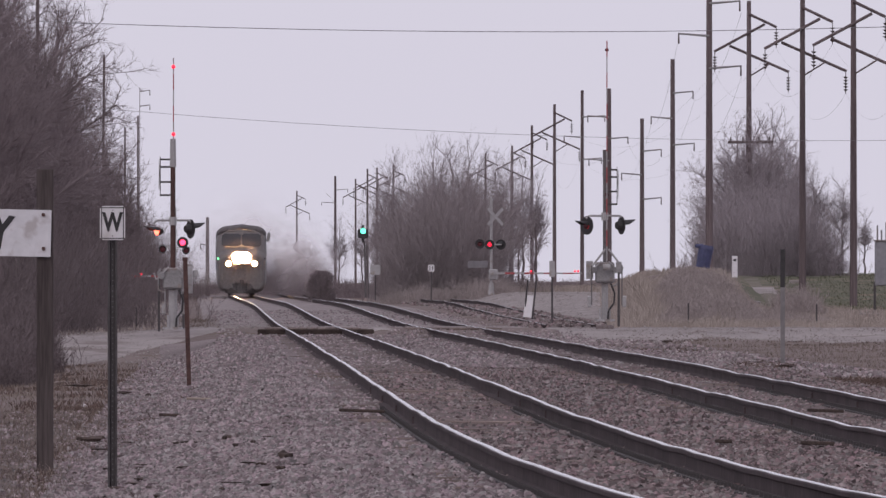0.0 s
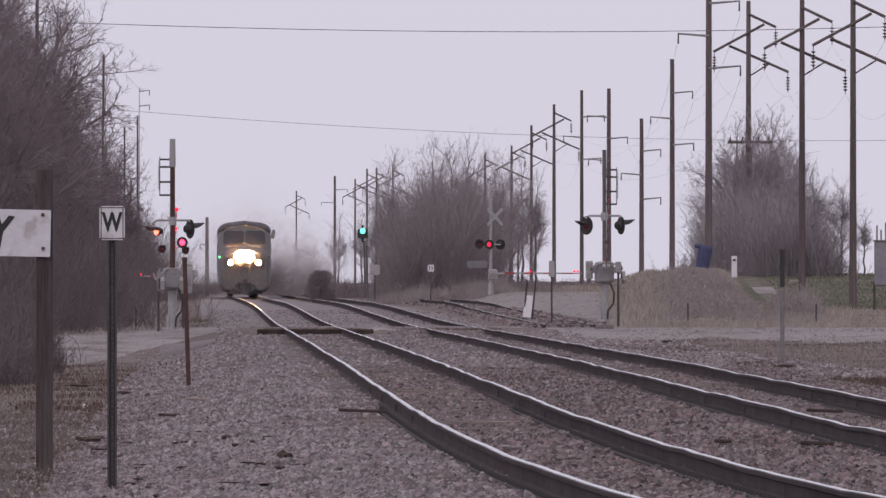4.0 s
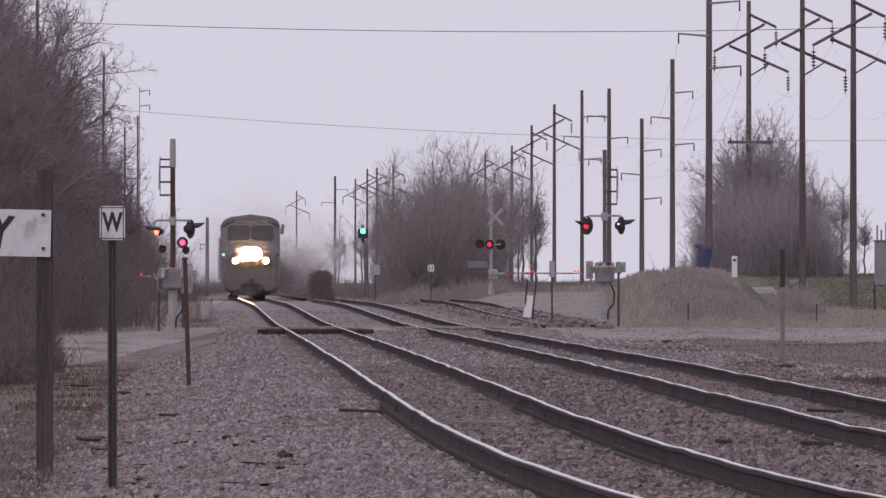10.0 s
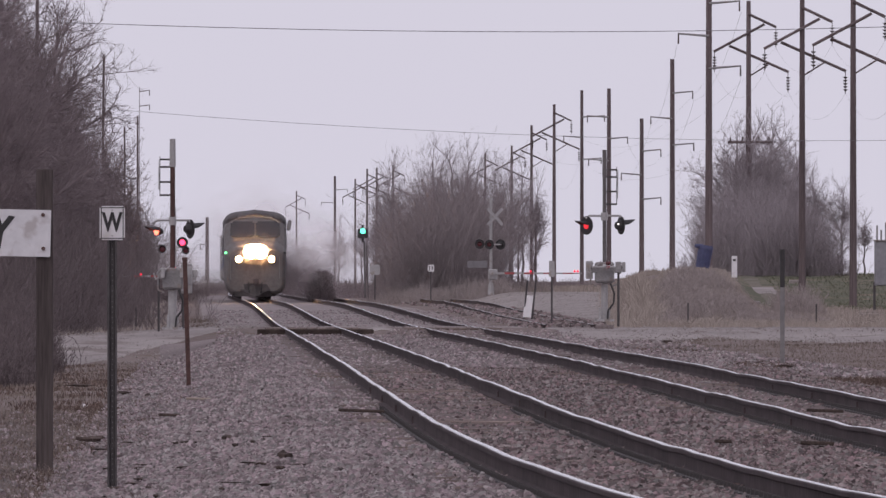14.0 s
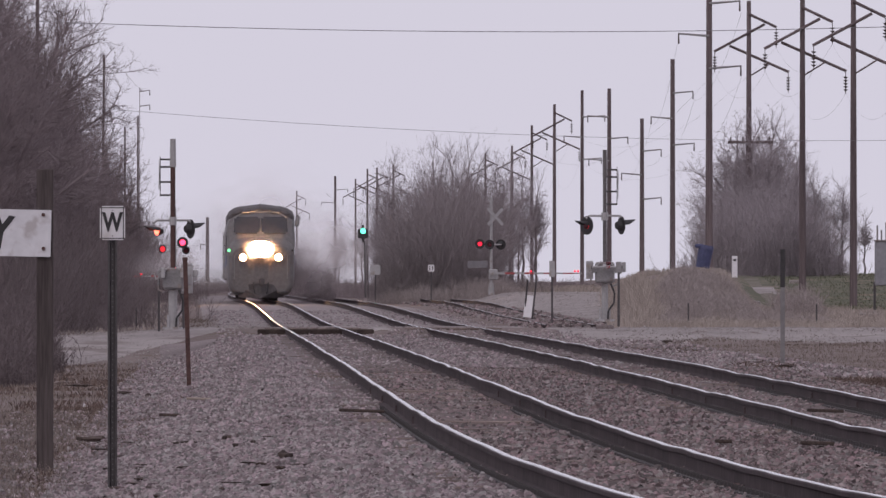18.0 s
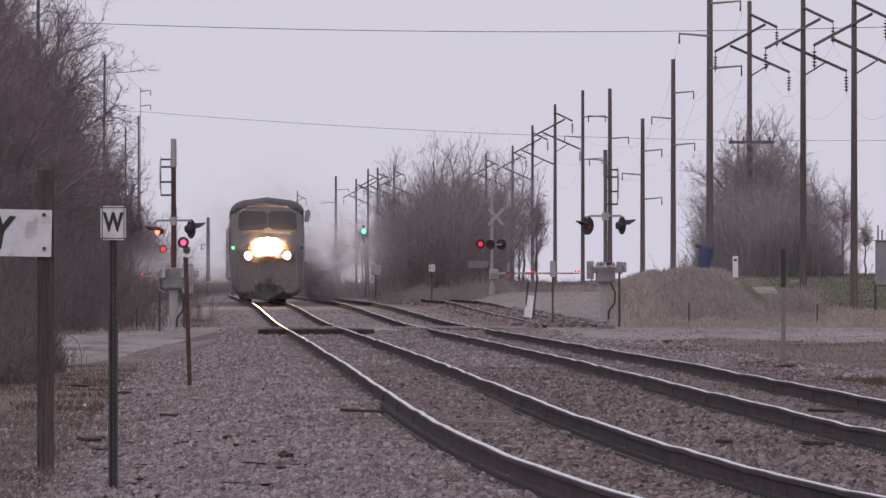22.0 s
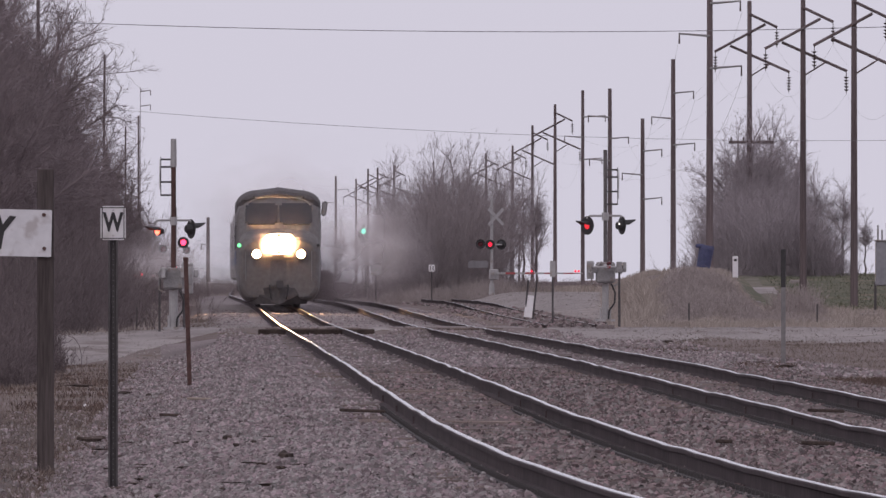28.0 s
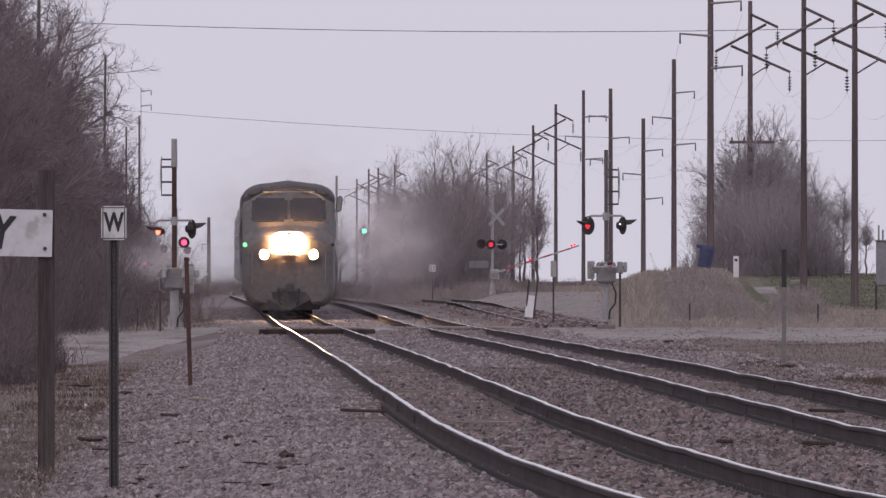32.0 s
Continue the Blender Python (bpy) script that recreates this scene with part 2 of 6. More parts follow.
def smoke_material(name, colour, thick):
    """Thin smoke: denser in the middle of each puff, broken up by noise."""
    m = bpy.data.materials.new(name)
    m.use_nodes = True
    n, l = m.node_tree.nodes, m.node_tree.links
    p = n["Principled BSDF"]
    p.inputs["Base Color"].default_value = (*colour, 1)
    p.inputs["Roughness"].default_value = 1.0
    p.inputs["Specular IOR Level"].default_value = 0.0
    tc = n.new("ShaderNodeTexCoord")
    flat = n.new("ShaderNodeVectorMath")
    flat.operation = "MULTIPLY"
    flat.inputs[1].default_value = (1, 0, 1)
    l.new(tc.outputs["Object"], flat.inputs[0])
    size = n.new("ShaderNodeVectorMath")
    size.operation = "LENGTH"
    l.new(flat.outputs[0], size.inputs[0])
    fade = n.new("ShaderNodeMapRange")
    fade.interpolation_type = "SMOOTHERSTEP"
    fade.inputs[1].default_value, fade.inputs[2].default_value = 0.0, 0.95
    fade.inputs[3].default_value, fade.inputs[4].default_value = thick, 0.0
    l.new(size.outputs["Value"], fade.inputs[0])
    oi = n.new("ShaderNodeObjectInfo")
    shift = n.new("ShaderNodeVectorMath")
    shift.operation = "SCALE"
    shift.inputs[0].default_value = (31, 17, 23)
    l.new(oi.outputs["Random"], shift.inputs["Scale"])
    add = n.new("ShaderNodeVectorMath")
    add.operation = "ADD"
    l.new(tc.outputs["Object"], add.inputs[0])
    l.new(shift.outputs[0], add.inputs[1])
    no = n.new("ShaderNodeTexNoise")
    no.inputs["Scale"].default_value, no.inputs["Detail"].default_value = 2.2, 3.0
    l.new(add.outputs[0], no.inputs["Vector"])
    gain = n.new("ShaderNodeMapRange")
    gain.inputs[1].default_value, gain.inputs[2].default_value = 0.3, 0.7
    gain.inputs[3].default_value, gain.inputs[4].default_value = 0.35, 1.25
    l.new(no.outputs[0], gain.inputs[0])
    mul = n.new("ShaderNodeMath")
    mul.operation = "MULTIPLY"
    l.new(fade.outputs[0], mul.inputs[0])
    l.new(gain.outputs[0], mul.inputs[1])
    l.new(mul.outputs[0], p.inputs["Alpha"])
    return m


M["smoke"] = smoke_material("thin_exhaust_smoke", (0.64, 0.58, 0.585), 0.42)

# ---------------------------------------------------------------- building helpers


def part(name, bm, material, parent=None, label="", smooth=False):
    me = bpy.data.meshes.new(name)
    if isinstance(bm, tuple):
        me.from_pydata(bm[0], [], bm[1])
        me.update()
    else:
        bm.to_mesh(me)
        bm.free()
    for mt in material if isinstance(material, (list, tuple)) else [material]:
        me.materials.append(mt)
    if smooth:
        me.polygons.foreach_set("use_smooth", [True] * len(me.polygons))
    ob = new(name, me)
    if parent is not None:
        ob.parent = parent
    if label:
        tagged(ob, label)
    return ob


def thing(name, label, category, at=(0, 0, 0), turn=0.0, group="", kind=""):
    ob = new(name)
    ob.empty_display_size = 0.2
    ob.matrix_basis = pose(*at, 0, 0, turn)
    return tagged(ob, label, category, group, kind)


def box(bm, c, size, bevel=0.0, turn=None, mat=0):
    m = Matrix.Translation(c) @ (turn if turn is not None else Matrix.Identity(4)) @ Matrix.Diagonal((*size, 1))
    r = bmesh.ops.create_cube(bm, size=1.0, matrix=m)
    vs = r["verts"]
    fs = {f for v in vs for f in v.link_faces}
    for f in fs:
        f.material_index = mat
    if bevel:
        es = list({e for v in vs for e in v.link_edges})
        bmesh.ops.bevel(bm, geom=es, offset=bevel, segments=1, affect="EDGES")
    return bm


def rod(bm, a, b, r0, r1=None, n=8, caps=True):
    a, b = Vector(a), Vector(b)
    r1 = r0 if r1 is None else r1
    d = b - a
    q = d.to_track_quat("Z", "Y").to_matrix().to_4x4()
    m = Matrix.Translation((a + b) / 2) @ q
    bmesh.ops.create_cone(bm, cap_ends=caps, segments=n, radius1=r0, radius2=r1, depth=d.length, matrix=m)
    return bm


def tube(bm, pts, r, n=6):
    for a, b in zip(pts, pts[1:]):
        rod(bm, a, b, r, r, n, True)
    return bm


def dome(bm, c, size, u=12, v=8):
    bmesh.ops.create_uvsphere(bm, u_segments=u, v_segments=v, radius=1.0, matrix=Matrix.Translation(c) @ Matrix.Diagonal((*size, 1)))
    return bm


B = bmesh.new

# ---------------------------------------------------------------- ground


def ground_z(x, y):
    u = x - centre(y)
    r = rail_z(y)
    z = r - 0.23
    # left shoulder and the low ground beside it
    low = -0.40 - 0.22 * ss(220, 320, y) + 0.56 * ss(357, 375, y)
    z += low * ss(-1.75, -4.3, u)
    z += -0.15 * ss(-5, -9, u) * (1 - ss(357, 375, y))
    # right shoulder, then flat ground up to the road
    z += (-0.16 + 0.10 * ss(300, 380, y)) * ss(TRACK_GAP + 1.9, TRACK_GAP + 3.8, u)
    # the road goes over the tracks level with the rails
    k = ss(1.6, 2.3, abs(u))
    road = ss(375.6 - 7.6 * k, 377.6 + 0.4 * k, y) * (1 - ss(388, 420, y))
    z += road * 0.19 * ss(-7.5, -3.0, u)
    z += 0.10 * ss(385, 410, y) * ss(TRACK_GAP + 2, TRACK_GAP + 4, u)
    # bank on the right behind the road, with the poles on it
    foot_y = 408 + 182 * ss(9.0, 13.0, x - 0.004 * (y - 420))
    z += 1.42 * ss(5.3, 7.8, x - 0.010 * (y - 420)) * ss(foot_y, foot_y + 95, y)
    # the yard beyond the siding climbs gently towards the far crossing
    z += 0.52 * ss(9.4, 12.6, u) * ss(425, 640, y) * (1 - ss(5.3, 7.6, x - 0.010 * (y - 420)))
    # left verge rises into the wood
    z += 0.5 * ss(-8.5, -13, u) * ss(320, 420, y)
    return z


def bumpy(x, y, k=1.0):
    return k * (0.035 * noise.noise((x * 0.9, y * 0.25, 1.7)) + 0.02 * noise.noise((x * 2.7, y * 0.8, 4.1)))


def sheet(name, xs_of, ys, lift, material, label, category, kind="structure", rough=1.0, wob=0.0):
    verts, faces = [], []
    w = None
    for j, y0 in enumerate(ys):
        xs = xs_of(y0)
        w = len(xs)
        for x in xs:
            y = y0 + wob * (1 - j / (len(ys) - 1)) * (noise.noise((x * 0.35, 2.0, 5.0)) + 0.5 * noise.noise((x * 1.3, 7.0, 5.0)))
            edge = j in (0, len(ys) - 1) or x in (xs[0], xs[-1])
            verts.append((x, y, ground_z(x, y) + bumpy(x, y, rough) + (lift if not edge or lift == 0.0 else -0.05)))
    for j in range(len(ys) - 1):
        for i in range(w - 1):
            a = j * w + i
            faces.append((a, a + 1, a + w + 1, a + w))
    return tagged(part(name, (verts, faces), material, smooth=True), label, category, kind=kind)


def steps(a, b, n):
    return [a + (b - a) * i / (n - 1) for i in range(n)]


YS = steps(-60, 70, 14) + steps(72, 330, 130) + steps(333, 420, 59) + steps(424, 700, 70) + steps(715, 1100, 26) + [1200, 1400, 1700, 2200, 3000, 4300]


def ground_xs(y):
    c = centre(y)
    return [-2600, -900, -300, -90, -50, -32] + steps(c - 22, c - 6, 18) + steps(c - 5.5, c + 12, 44) + steps(c + 13, c + 34, 22) + [c + 45, 90, 300, 900, 2600]


sheet("ground", ground_xs, YS, 0.0, M["earth"], "bare brown earth with dry grass beside the railway", "ground")

BED_YS = [y for y in YS if y <= 1100]
sheet("ballast_bed", lambda y: steps(centre(y) - 4.3, centre(y) + TRACK_GAP + 3.4, 30), [y for y in BED_YS if y < 371], 0.035, M["bed"],
      "grey-brown crushed stone bed under two tracks", "track bed")
sheet("ballast_bed", lambda y: steps(centre(y) - 3.2, centre(y) + TRACK_GAP + 2.6, 20), [y for y in BED_YS if y > 391], 0.035, M["hazed_pale_bed"],
      "grey-brown crushed stone bed beyond the crossing", "track bed")

sheet("dirt_flat", lambda y: steps(centre(y) - 15.5, centre(y) - 3.1, 20), [y for y in YS if 392 < y < 900], 0.02, M["hazed_pale_bed"], "bare pale dirt beyond the crossing, lightened further for haze", "ground", wob=3.0)
sheet("verge", lambda y: steps(centre(y) - 13, centre(y) - 4.3 + 0.45 * noise.noise((2.0, y * 0.12, 0.0)) + 0.2 * noise.noise((5.0, y * 0.5, 0.0)), 20), [y for y in YS if 60 < y < 206], 0.045, M["leaf_litter"],
      "dark brown leaf litter and dead grass beside the ballast", "ground")

# gravel road over the tracks, its apron on the low side and the yard beyond
sheet("road", lambda y: steps(centre(y) - 18, centre(y) - 1.9 - 0.24 * max(0.0, 375 - y), 24), steps(355, 404, 40), 0.03, M["gravel"], "pale gravel road apron sloping down from the crossing", "road", wob=5.0)
sheet("road", lambda y: steps(centre(y) + TRACK_GAP + 2.2 + 0.05 * max(0.0, 376 - y), centre(y) + 32, 36), steps(364, 406, 30), 0.015, M["gravel"], "pale gravel road leading to the crossing", "road", wob=12.0)


sheet("road", lambda y: steps(centre(y) + 1.36, centre(y) + TRACK_GAP - 1.36, 4), steps(376, 390.6, 9), 0.03, M["gravel"], "pale gravel strip between the two tracks", "road", rough=0.5)


def yard_xs(y):
    return steps(centre(y) + 9.3, 5.7 + 0.010 * (y - 420), 16)


sheet("gravel_yard", yard_xs, steps(408, 760, 60), 0.03, M["gravel"], "pale gravel road running beside the tracks", "road")
sheet("lawn", lambda y: steps(10.4, 26, 18), steps(560, 760, 50), 0.03, M["lawn"], "green spring lawn on the bank", "lawn", wob=14.0)

sheet("bank_turf", lambda y: steps(5.8 + 0.008 * (y - 410), 13.5, 24), steps(409, 566, 50), 0.02, M["mat"], "matted dry turf on the bank behind the road", "ground", wob=5.0)
sheet("lawn_edge", lambda y: steps(10.3, 15.0 + 1.3 * noise.noise((3.0, y * 0.03, 1.0)), 14), steps(567, 690, 40), 0.045, M["worn_lawn"], "worn brown turf at the lawn's edge", "ground", wob=6.0)
sheet("driveway", lambda y: steps(11.8, 15.3, 10), steps(624, 644, 8), 0.05, M["gravel"], "pale gravel path across the green bank", "path", rough=0.4, wob=4.0)

# ---------------------------------------------------------------- tracks


def dips(y, phase):
    q = ((y + phase) % 11.9) - 5.95
    deep = 0.5 + 0.9 * noise.noise((5.0, math.floor((y + phase) / 11.9) * 0.77, phase))
    return -0.013 * deep * math.exp(-q * q / 5.0) + 0.012 * noise.noise((0.0, y * 0.11, phase)) + 0.006 * noise.noise((3.0, y * 0.31, phase)) + 0.0028 * noise.noise((6.0, y * 0.95, phase))


HEAD = [(-0.036, -0.015), (-0.031, -0.006), (-0.023, -0.0016), (0.0, 0.0), (0.023, -0.0016), (0.031, -0.006), (0.036, -0.015), (0.034, -0.04), (0.009, -0.052), (0.009, -0.145), (0.07, -0.165), (0.07, -0.18),
        (-0.07, -0.18), (-0.07, -0.165), (-0.009, -0.145), (-0.009, -0.052), (-0.034, -0.04)]


def rail(parent, offset, phase, ys, path=None, height=None, label="", top="rail_top"):
    path, height = path or centre, height or rail_z
    verts, faces, mats = [], [], []
    n = len(HEAD)
    for y in ys:
        x = path(y) + offset + 0.006 * noise.noise((7.0, y * 0.2, phase))
        z = height(y) + dips(y, phase)
        verts += [(x + a, y, z + b) for a, b in HEAD]
    for j in range(len(ys) - 1):
        for i in range(n):
            a, b = j * n + i, j * n + (i + 1) % n
            faces.append((a, b, b + n, a + n))
            mats.append(0 if i in (2, 3) else 2 if i in (1, 4) else 1)
    faces.append(tuple(range(n)))
    mats.append(1)
    ob = part("rail", (verts, faces), [M[top], M["rail_side"], M["rail_corner"]], parent, label)
    ob.data.polygons.foreach_set("use_smooth", [m != 1 for m in mats])
    ob.data.polygons.foreach_set("material_index", mats)
    return ob


RAIL_YS = [-40 + 2.5 * i for i in range(44)] + [70 + 0.6 * i for i in range(560)] + [406 + 0.8 * i for i in range(562)] + [860 + 10 * i for i in range(60)]

tie_bm = box(B(), (0, 0, -0.09), (2.55, 0.22, 0.18), 0.012)
tie_mesh = bpy.data.meshes.new("tie")
tie_bm.to_mesh(tie_mesh)
tie_bm.free()
tie_mesh.materials.append(M["tie"])
plate_mesh = bpy.data.meshes.new("tie_plate")
pb = box(B(), (0, 0, 0.0), (0.36, 0.2, 0.03), 0.005)
for sx in (-0.125, 0.125):
    for sy in (-0.05, 0.05):
        box(pb, (sx, sy, 0.03), (0.04, 0.035, 0.04))
pb.to_mesh(plate_mesh)
pb.free()
plate_mesh.materials.append(M["dark_steel"])


def lay_track(name, offset, seed, label):
    rnd = random.Random(seed)
    t = thing(name, label, "railway track", kind="structure")
    rail(t, offset - 0.7525, 1.5 + seed, RAIL_YS, label="rusty steel rail with a shiny worn head")
    rail(t, offset + 0.7525, 7.4 + seed, RAIL_YS, label="rusty steel rail with a shiny worn head")
    # joint bars by the near rail joints
    for side, ph in ((-0.7525, 1.5 + seed), (0.7525, 7.4 + seed)):
        k = math.ceil((142 + ph - 5.95) / 11.9)
        while (yj := k * 11.9 + 5.95 - ph) < 185:
            b = box(B(), (0, 0, -0.1), (0.045, 0.72, 0.095), 0.01)
            j = part("joint_bar", b, M["rail_side"], t)
            j.location = (centre(yj) + offset + side, yj, rail_z(yj) - 0.02)
            k += 1
    return t


tracks = [lay_track("track", 0.0, 3, "main track of rusty rails with shiny heads"), lay_track("track", TRACK_GAP, 5, "second track of rusty rails beside the main one")]

# planks of the road crossing between the rails
for off in (0.0, TRACK_GAP):
    sheet("track_dirt", lambda y: steps(centre(y) + off - 1.3, centre(y) + off + 1.3, 12), [y for y in BED_YS if 78 < y < 371], 0.05, M["mud"], "brown oily dirt between the ties", "track bed", rough=1.2)

cross = thing("road_crossing", "dark timber planks between the rails at the road crossing", "level crossing", kind="structure")
for off in (0.0, TRACK_GAP):
    for dx in (-1.15, -0.93, -0.52, -0.26, 0.0, 0.26, 0.52, 0.93, 1.15):
        for k in range(3):
            ya = 376.6 + 3.4 * k
            yc = ya + 1.65
            o = part("plank", box(B(), (0, 0, 0), (0.22, 3.3, 0.14), 0.012), M["tie"], cross)
            o.location = (centre(yc) + off + dx, yc, rail_z(yc) - 0.075)
            o.rotation_euler = (0, 0, 0.0175)

part("end_beam", box(B(), (centre(376.2) + 0.05, 376.2, rail_z(376) - 0.13), (3.1, 0.26, 0.2), 0.02), M["clod"], cross, "dark timber beam closing the crossing deck")

# the overgrown siding
siding = thing("siding_track", "old siding with rusty rails sunk in brown dirt", "railway track", kind="structure")


def siding_x(y):
    return centre(y) + 8.2 + 0.5 * ss(500, 720, y)


def siding_z(y):
    return rail_z(y) - 0.07 + 0.12 * ss(480, 640, y) + 0.03 * noise.noise((9.1, y * 0.06, 0.3))


for side in (-0.7525, 0.7525):
    rail(siding, side, 2.2 + side, [428 + 1.5 * i for i in range(212)], siding_x, siding_z, top="rail_corner")
part("end_timber", box(B(), (siding_x(748), 748, siding_z(748) + 0.0), (2.1, 0.3, 0.34), 0.03), M["tie"], siding)
sheet("dirt_strip", lambda y: steps(siding_x(y) - 1.5, siding_x(y) + 1.5, 8), steps(430, 750, 100), 0.06, M["bed"], "brown dirt and stones round the old siding", "track bed", rough=1.6)

# ---------------------------------------------------------------- trees


def prism(V, F, a, b, r0, r1, n=3):
    d = (b - a)
    if d.length < 1e-5:
        return
    s = d.orthogonal().normalized()
    t = d.cross(s).normalized()
    k = len(V)
    for p, r in ((a, r0), (b, r1)):
        for i in range(n):
            w = 2 * math.pi * i / n
            V.append(p + s * (r * math.cos(w)) + t * (r * math.sin(w)))
    for i in range(n):
        j = (i + 1) % n
        F.append((k + i, k + j, k + n + j, k + n + i))


def spike(V, F, a, b, r):
    d = b - a
    if d.length < 1e-5:
        return
    s = d.orthogonal().normalized()
    t = d.cross(s).normalized()
    w = (len(V) * 0.7548) % 3.1416
    s = s * math.cos(w) + t * math.sin(w)
    k = len(V)
    V += [a + s * r, a - s * r, b]
    F += [(k, k + 1, k + 2)]


def bare_tree_meshes(seed, height, limbs=9, twigs=5, spread=0.42, lean=0.0, low=0.22):
    """Trunk and crown of a leafless tree of the given height, branching four times."""
    rnd = random.Random(seed)
    TV, TF, CV, CF = [], [], [], []

    def wander(d, amount):
        return (d + Vector((rnd.gauss(0, amount), rnd.gauss(0, amount), rnd.gauss(0, amount * 0.6)))).normalized()

    def branch(p, d, length, r, depth):
        if depth == 4:
            for _ in range(3):
                spike(CV, CF, p, p + wander(d, 0.34) * length * rnd.uniform(0.5, 1.05), r * 0.8)
            return
        pieces = 3 if depth < 2 else 2
        q = p
        for k in range(pieces):
            d = wander(d, 0.2)
            d = (d + Vector((0, 0, 0.06))).normalized()
            e = q + d * (length / pieces)
            ra, rb = r * (1 - 0.25 * k / pieces), r * (1 - 0.25 * (k + 1) / pieces)
            if depth == 0:
                prism(TV, TF, q, e, ra, rb, 6)
            else:
                prism(CV, CF, q, e, ra, rb, 4 if depth == 1 else 3)
            if depth < 4 and depth > 0:
                for _ in range(twigs if depth > 1 else 4):
                    a = rnd.uniform(0, 2 * math.pi)
                    side = d.orthogonal().normalized()
                    side = Matrix.Rotation(a, 3, d) @ side
                    nd = (d * rnd.uniform(0.55, 1.0) + side * rnd.uniform(0.4, 0.9)).normalized()
                    if rnd.random() < (0.9 if depth < 3 else 0.62):
                        s = q + (e - q) * rnd.random()
                        branch(s, nd, length * rnd.uniform(0.36, 0.62), max(0.0042, rb * 0.44), depth + 1)
            q = e

    base = Vector((0, 0, 0))
    top = Vector((lean, 0, height * 0.55))
    pts = [base]
    for k in range(1, 6):
        pts.append(base.lerp(top, k / 5) + Vector((rnd.gauss(0, 0.06), rnd.gauss(0, 0.06), 0)))
    r = height * 0.012 + 0.03
    for k in range(5):
        prism(TV, TF, pts[k], pts[k + 1], r * (1 - 0.11 * k), r * (1 - 0.11 * (k + 1)), 7)
    for i in range(limbs):
        h = rnd.uniform(low, 0.55) * height
        w = 2 * math.pi * (i / limbs + rnd.uniform(-0.06, 0.06))
        up = 0.55 + 0.9 * (h / height)
        d = Vector((math.cos(w) * spread * 2, math.sin(w) * spread * 2, up)).normalized()
        branch(Vector((0, 0, h)) + Vector((lean, 0, 0)) * (h / height), d, height * rnd.uniform(0.22, 0.32), r * 0.31, 1)
    branch(pts[-1], Vector((0.05, 0, 1)).normalized(), height * 0.34, r * 0.45, 1)
    # bring the crown to the asked height
    hi = max(v.z for v in CV)
    k = height / hi
    return ([v * k for v in TV], TF), ([v * k for v in CV], CF)


def make_tree(name, seed, height, label, category="tree", **kw):
    trunk, crown = bare_tree_meshes(seed, height, **kw)
    t = thing(name, label, category)
    part("trunk", trunk, M["bark"], t)
    part("crown", crown, M["twig"], t)
    return t


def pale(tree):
    """Lighter, greyer twigs for the free-standing trees: distance haze put into the colour."""
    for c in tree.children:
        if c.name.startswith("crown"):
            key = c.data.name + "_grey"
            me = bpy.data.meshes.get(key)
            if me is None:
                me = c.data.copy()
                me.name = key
                me.materials[0] = M["hazed_twig"]
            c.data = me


def plant(proto, x, y, height, h0, turn, label="", width=1.0, sink=0.05):
    k = height / h0
    o = copy_thing(proto, Matrix.Identity(4))
    o.matrix_basis = Matrix.Translation((x, y, ground_z(x, y) - sink)) @ Matrix.Rotation(radians(turn), 4, "Z") @ Matrix.Diagonal((k * width, k * width, k, 1))
    if label:
        tagged(o, label)
    return o


WOOD_LABEL = "leafless grey-brown tree at the edge of the wood"
protos = [
    (make_tree("bare_tree", 11, 10.0, WOOD_LABEL, limbs=11, twigs=5), 10.0),
    (make_tree("bare_tree", 12, 10.0, WOOD_LABEL, limbs=11, twigs=5, spread=0.5), 10.0),
    (make_tree("bare_tree", 13, 8.0, "slender leafless tree with fine twigs", limbs=10, twigs=4, spread=0.3), 8.0),
    (make_tree("bare_tree", 14, 9.0, "broad leafless tree with upswept limbs", limbs=11, twigs=5, spread=0.45, low=0.12), 9.0),
    (make_tree("bare_tree", 16, 9.0, "slim leafless tree with few upswept branches", limbs=8, twigs=3, spread=0.24, low=0.1), 9.0),
]

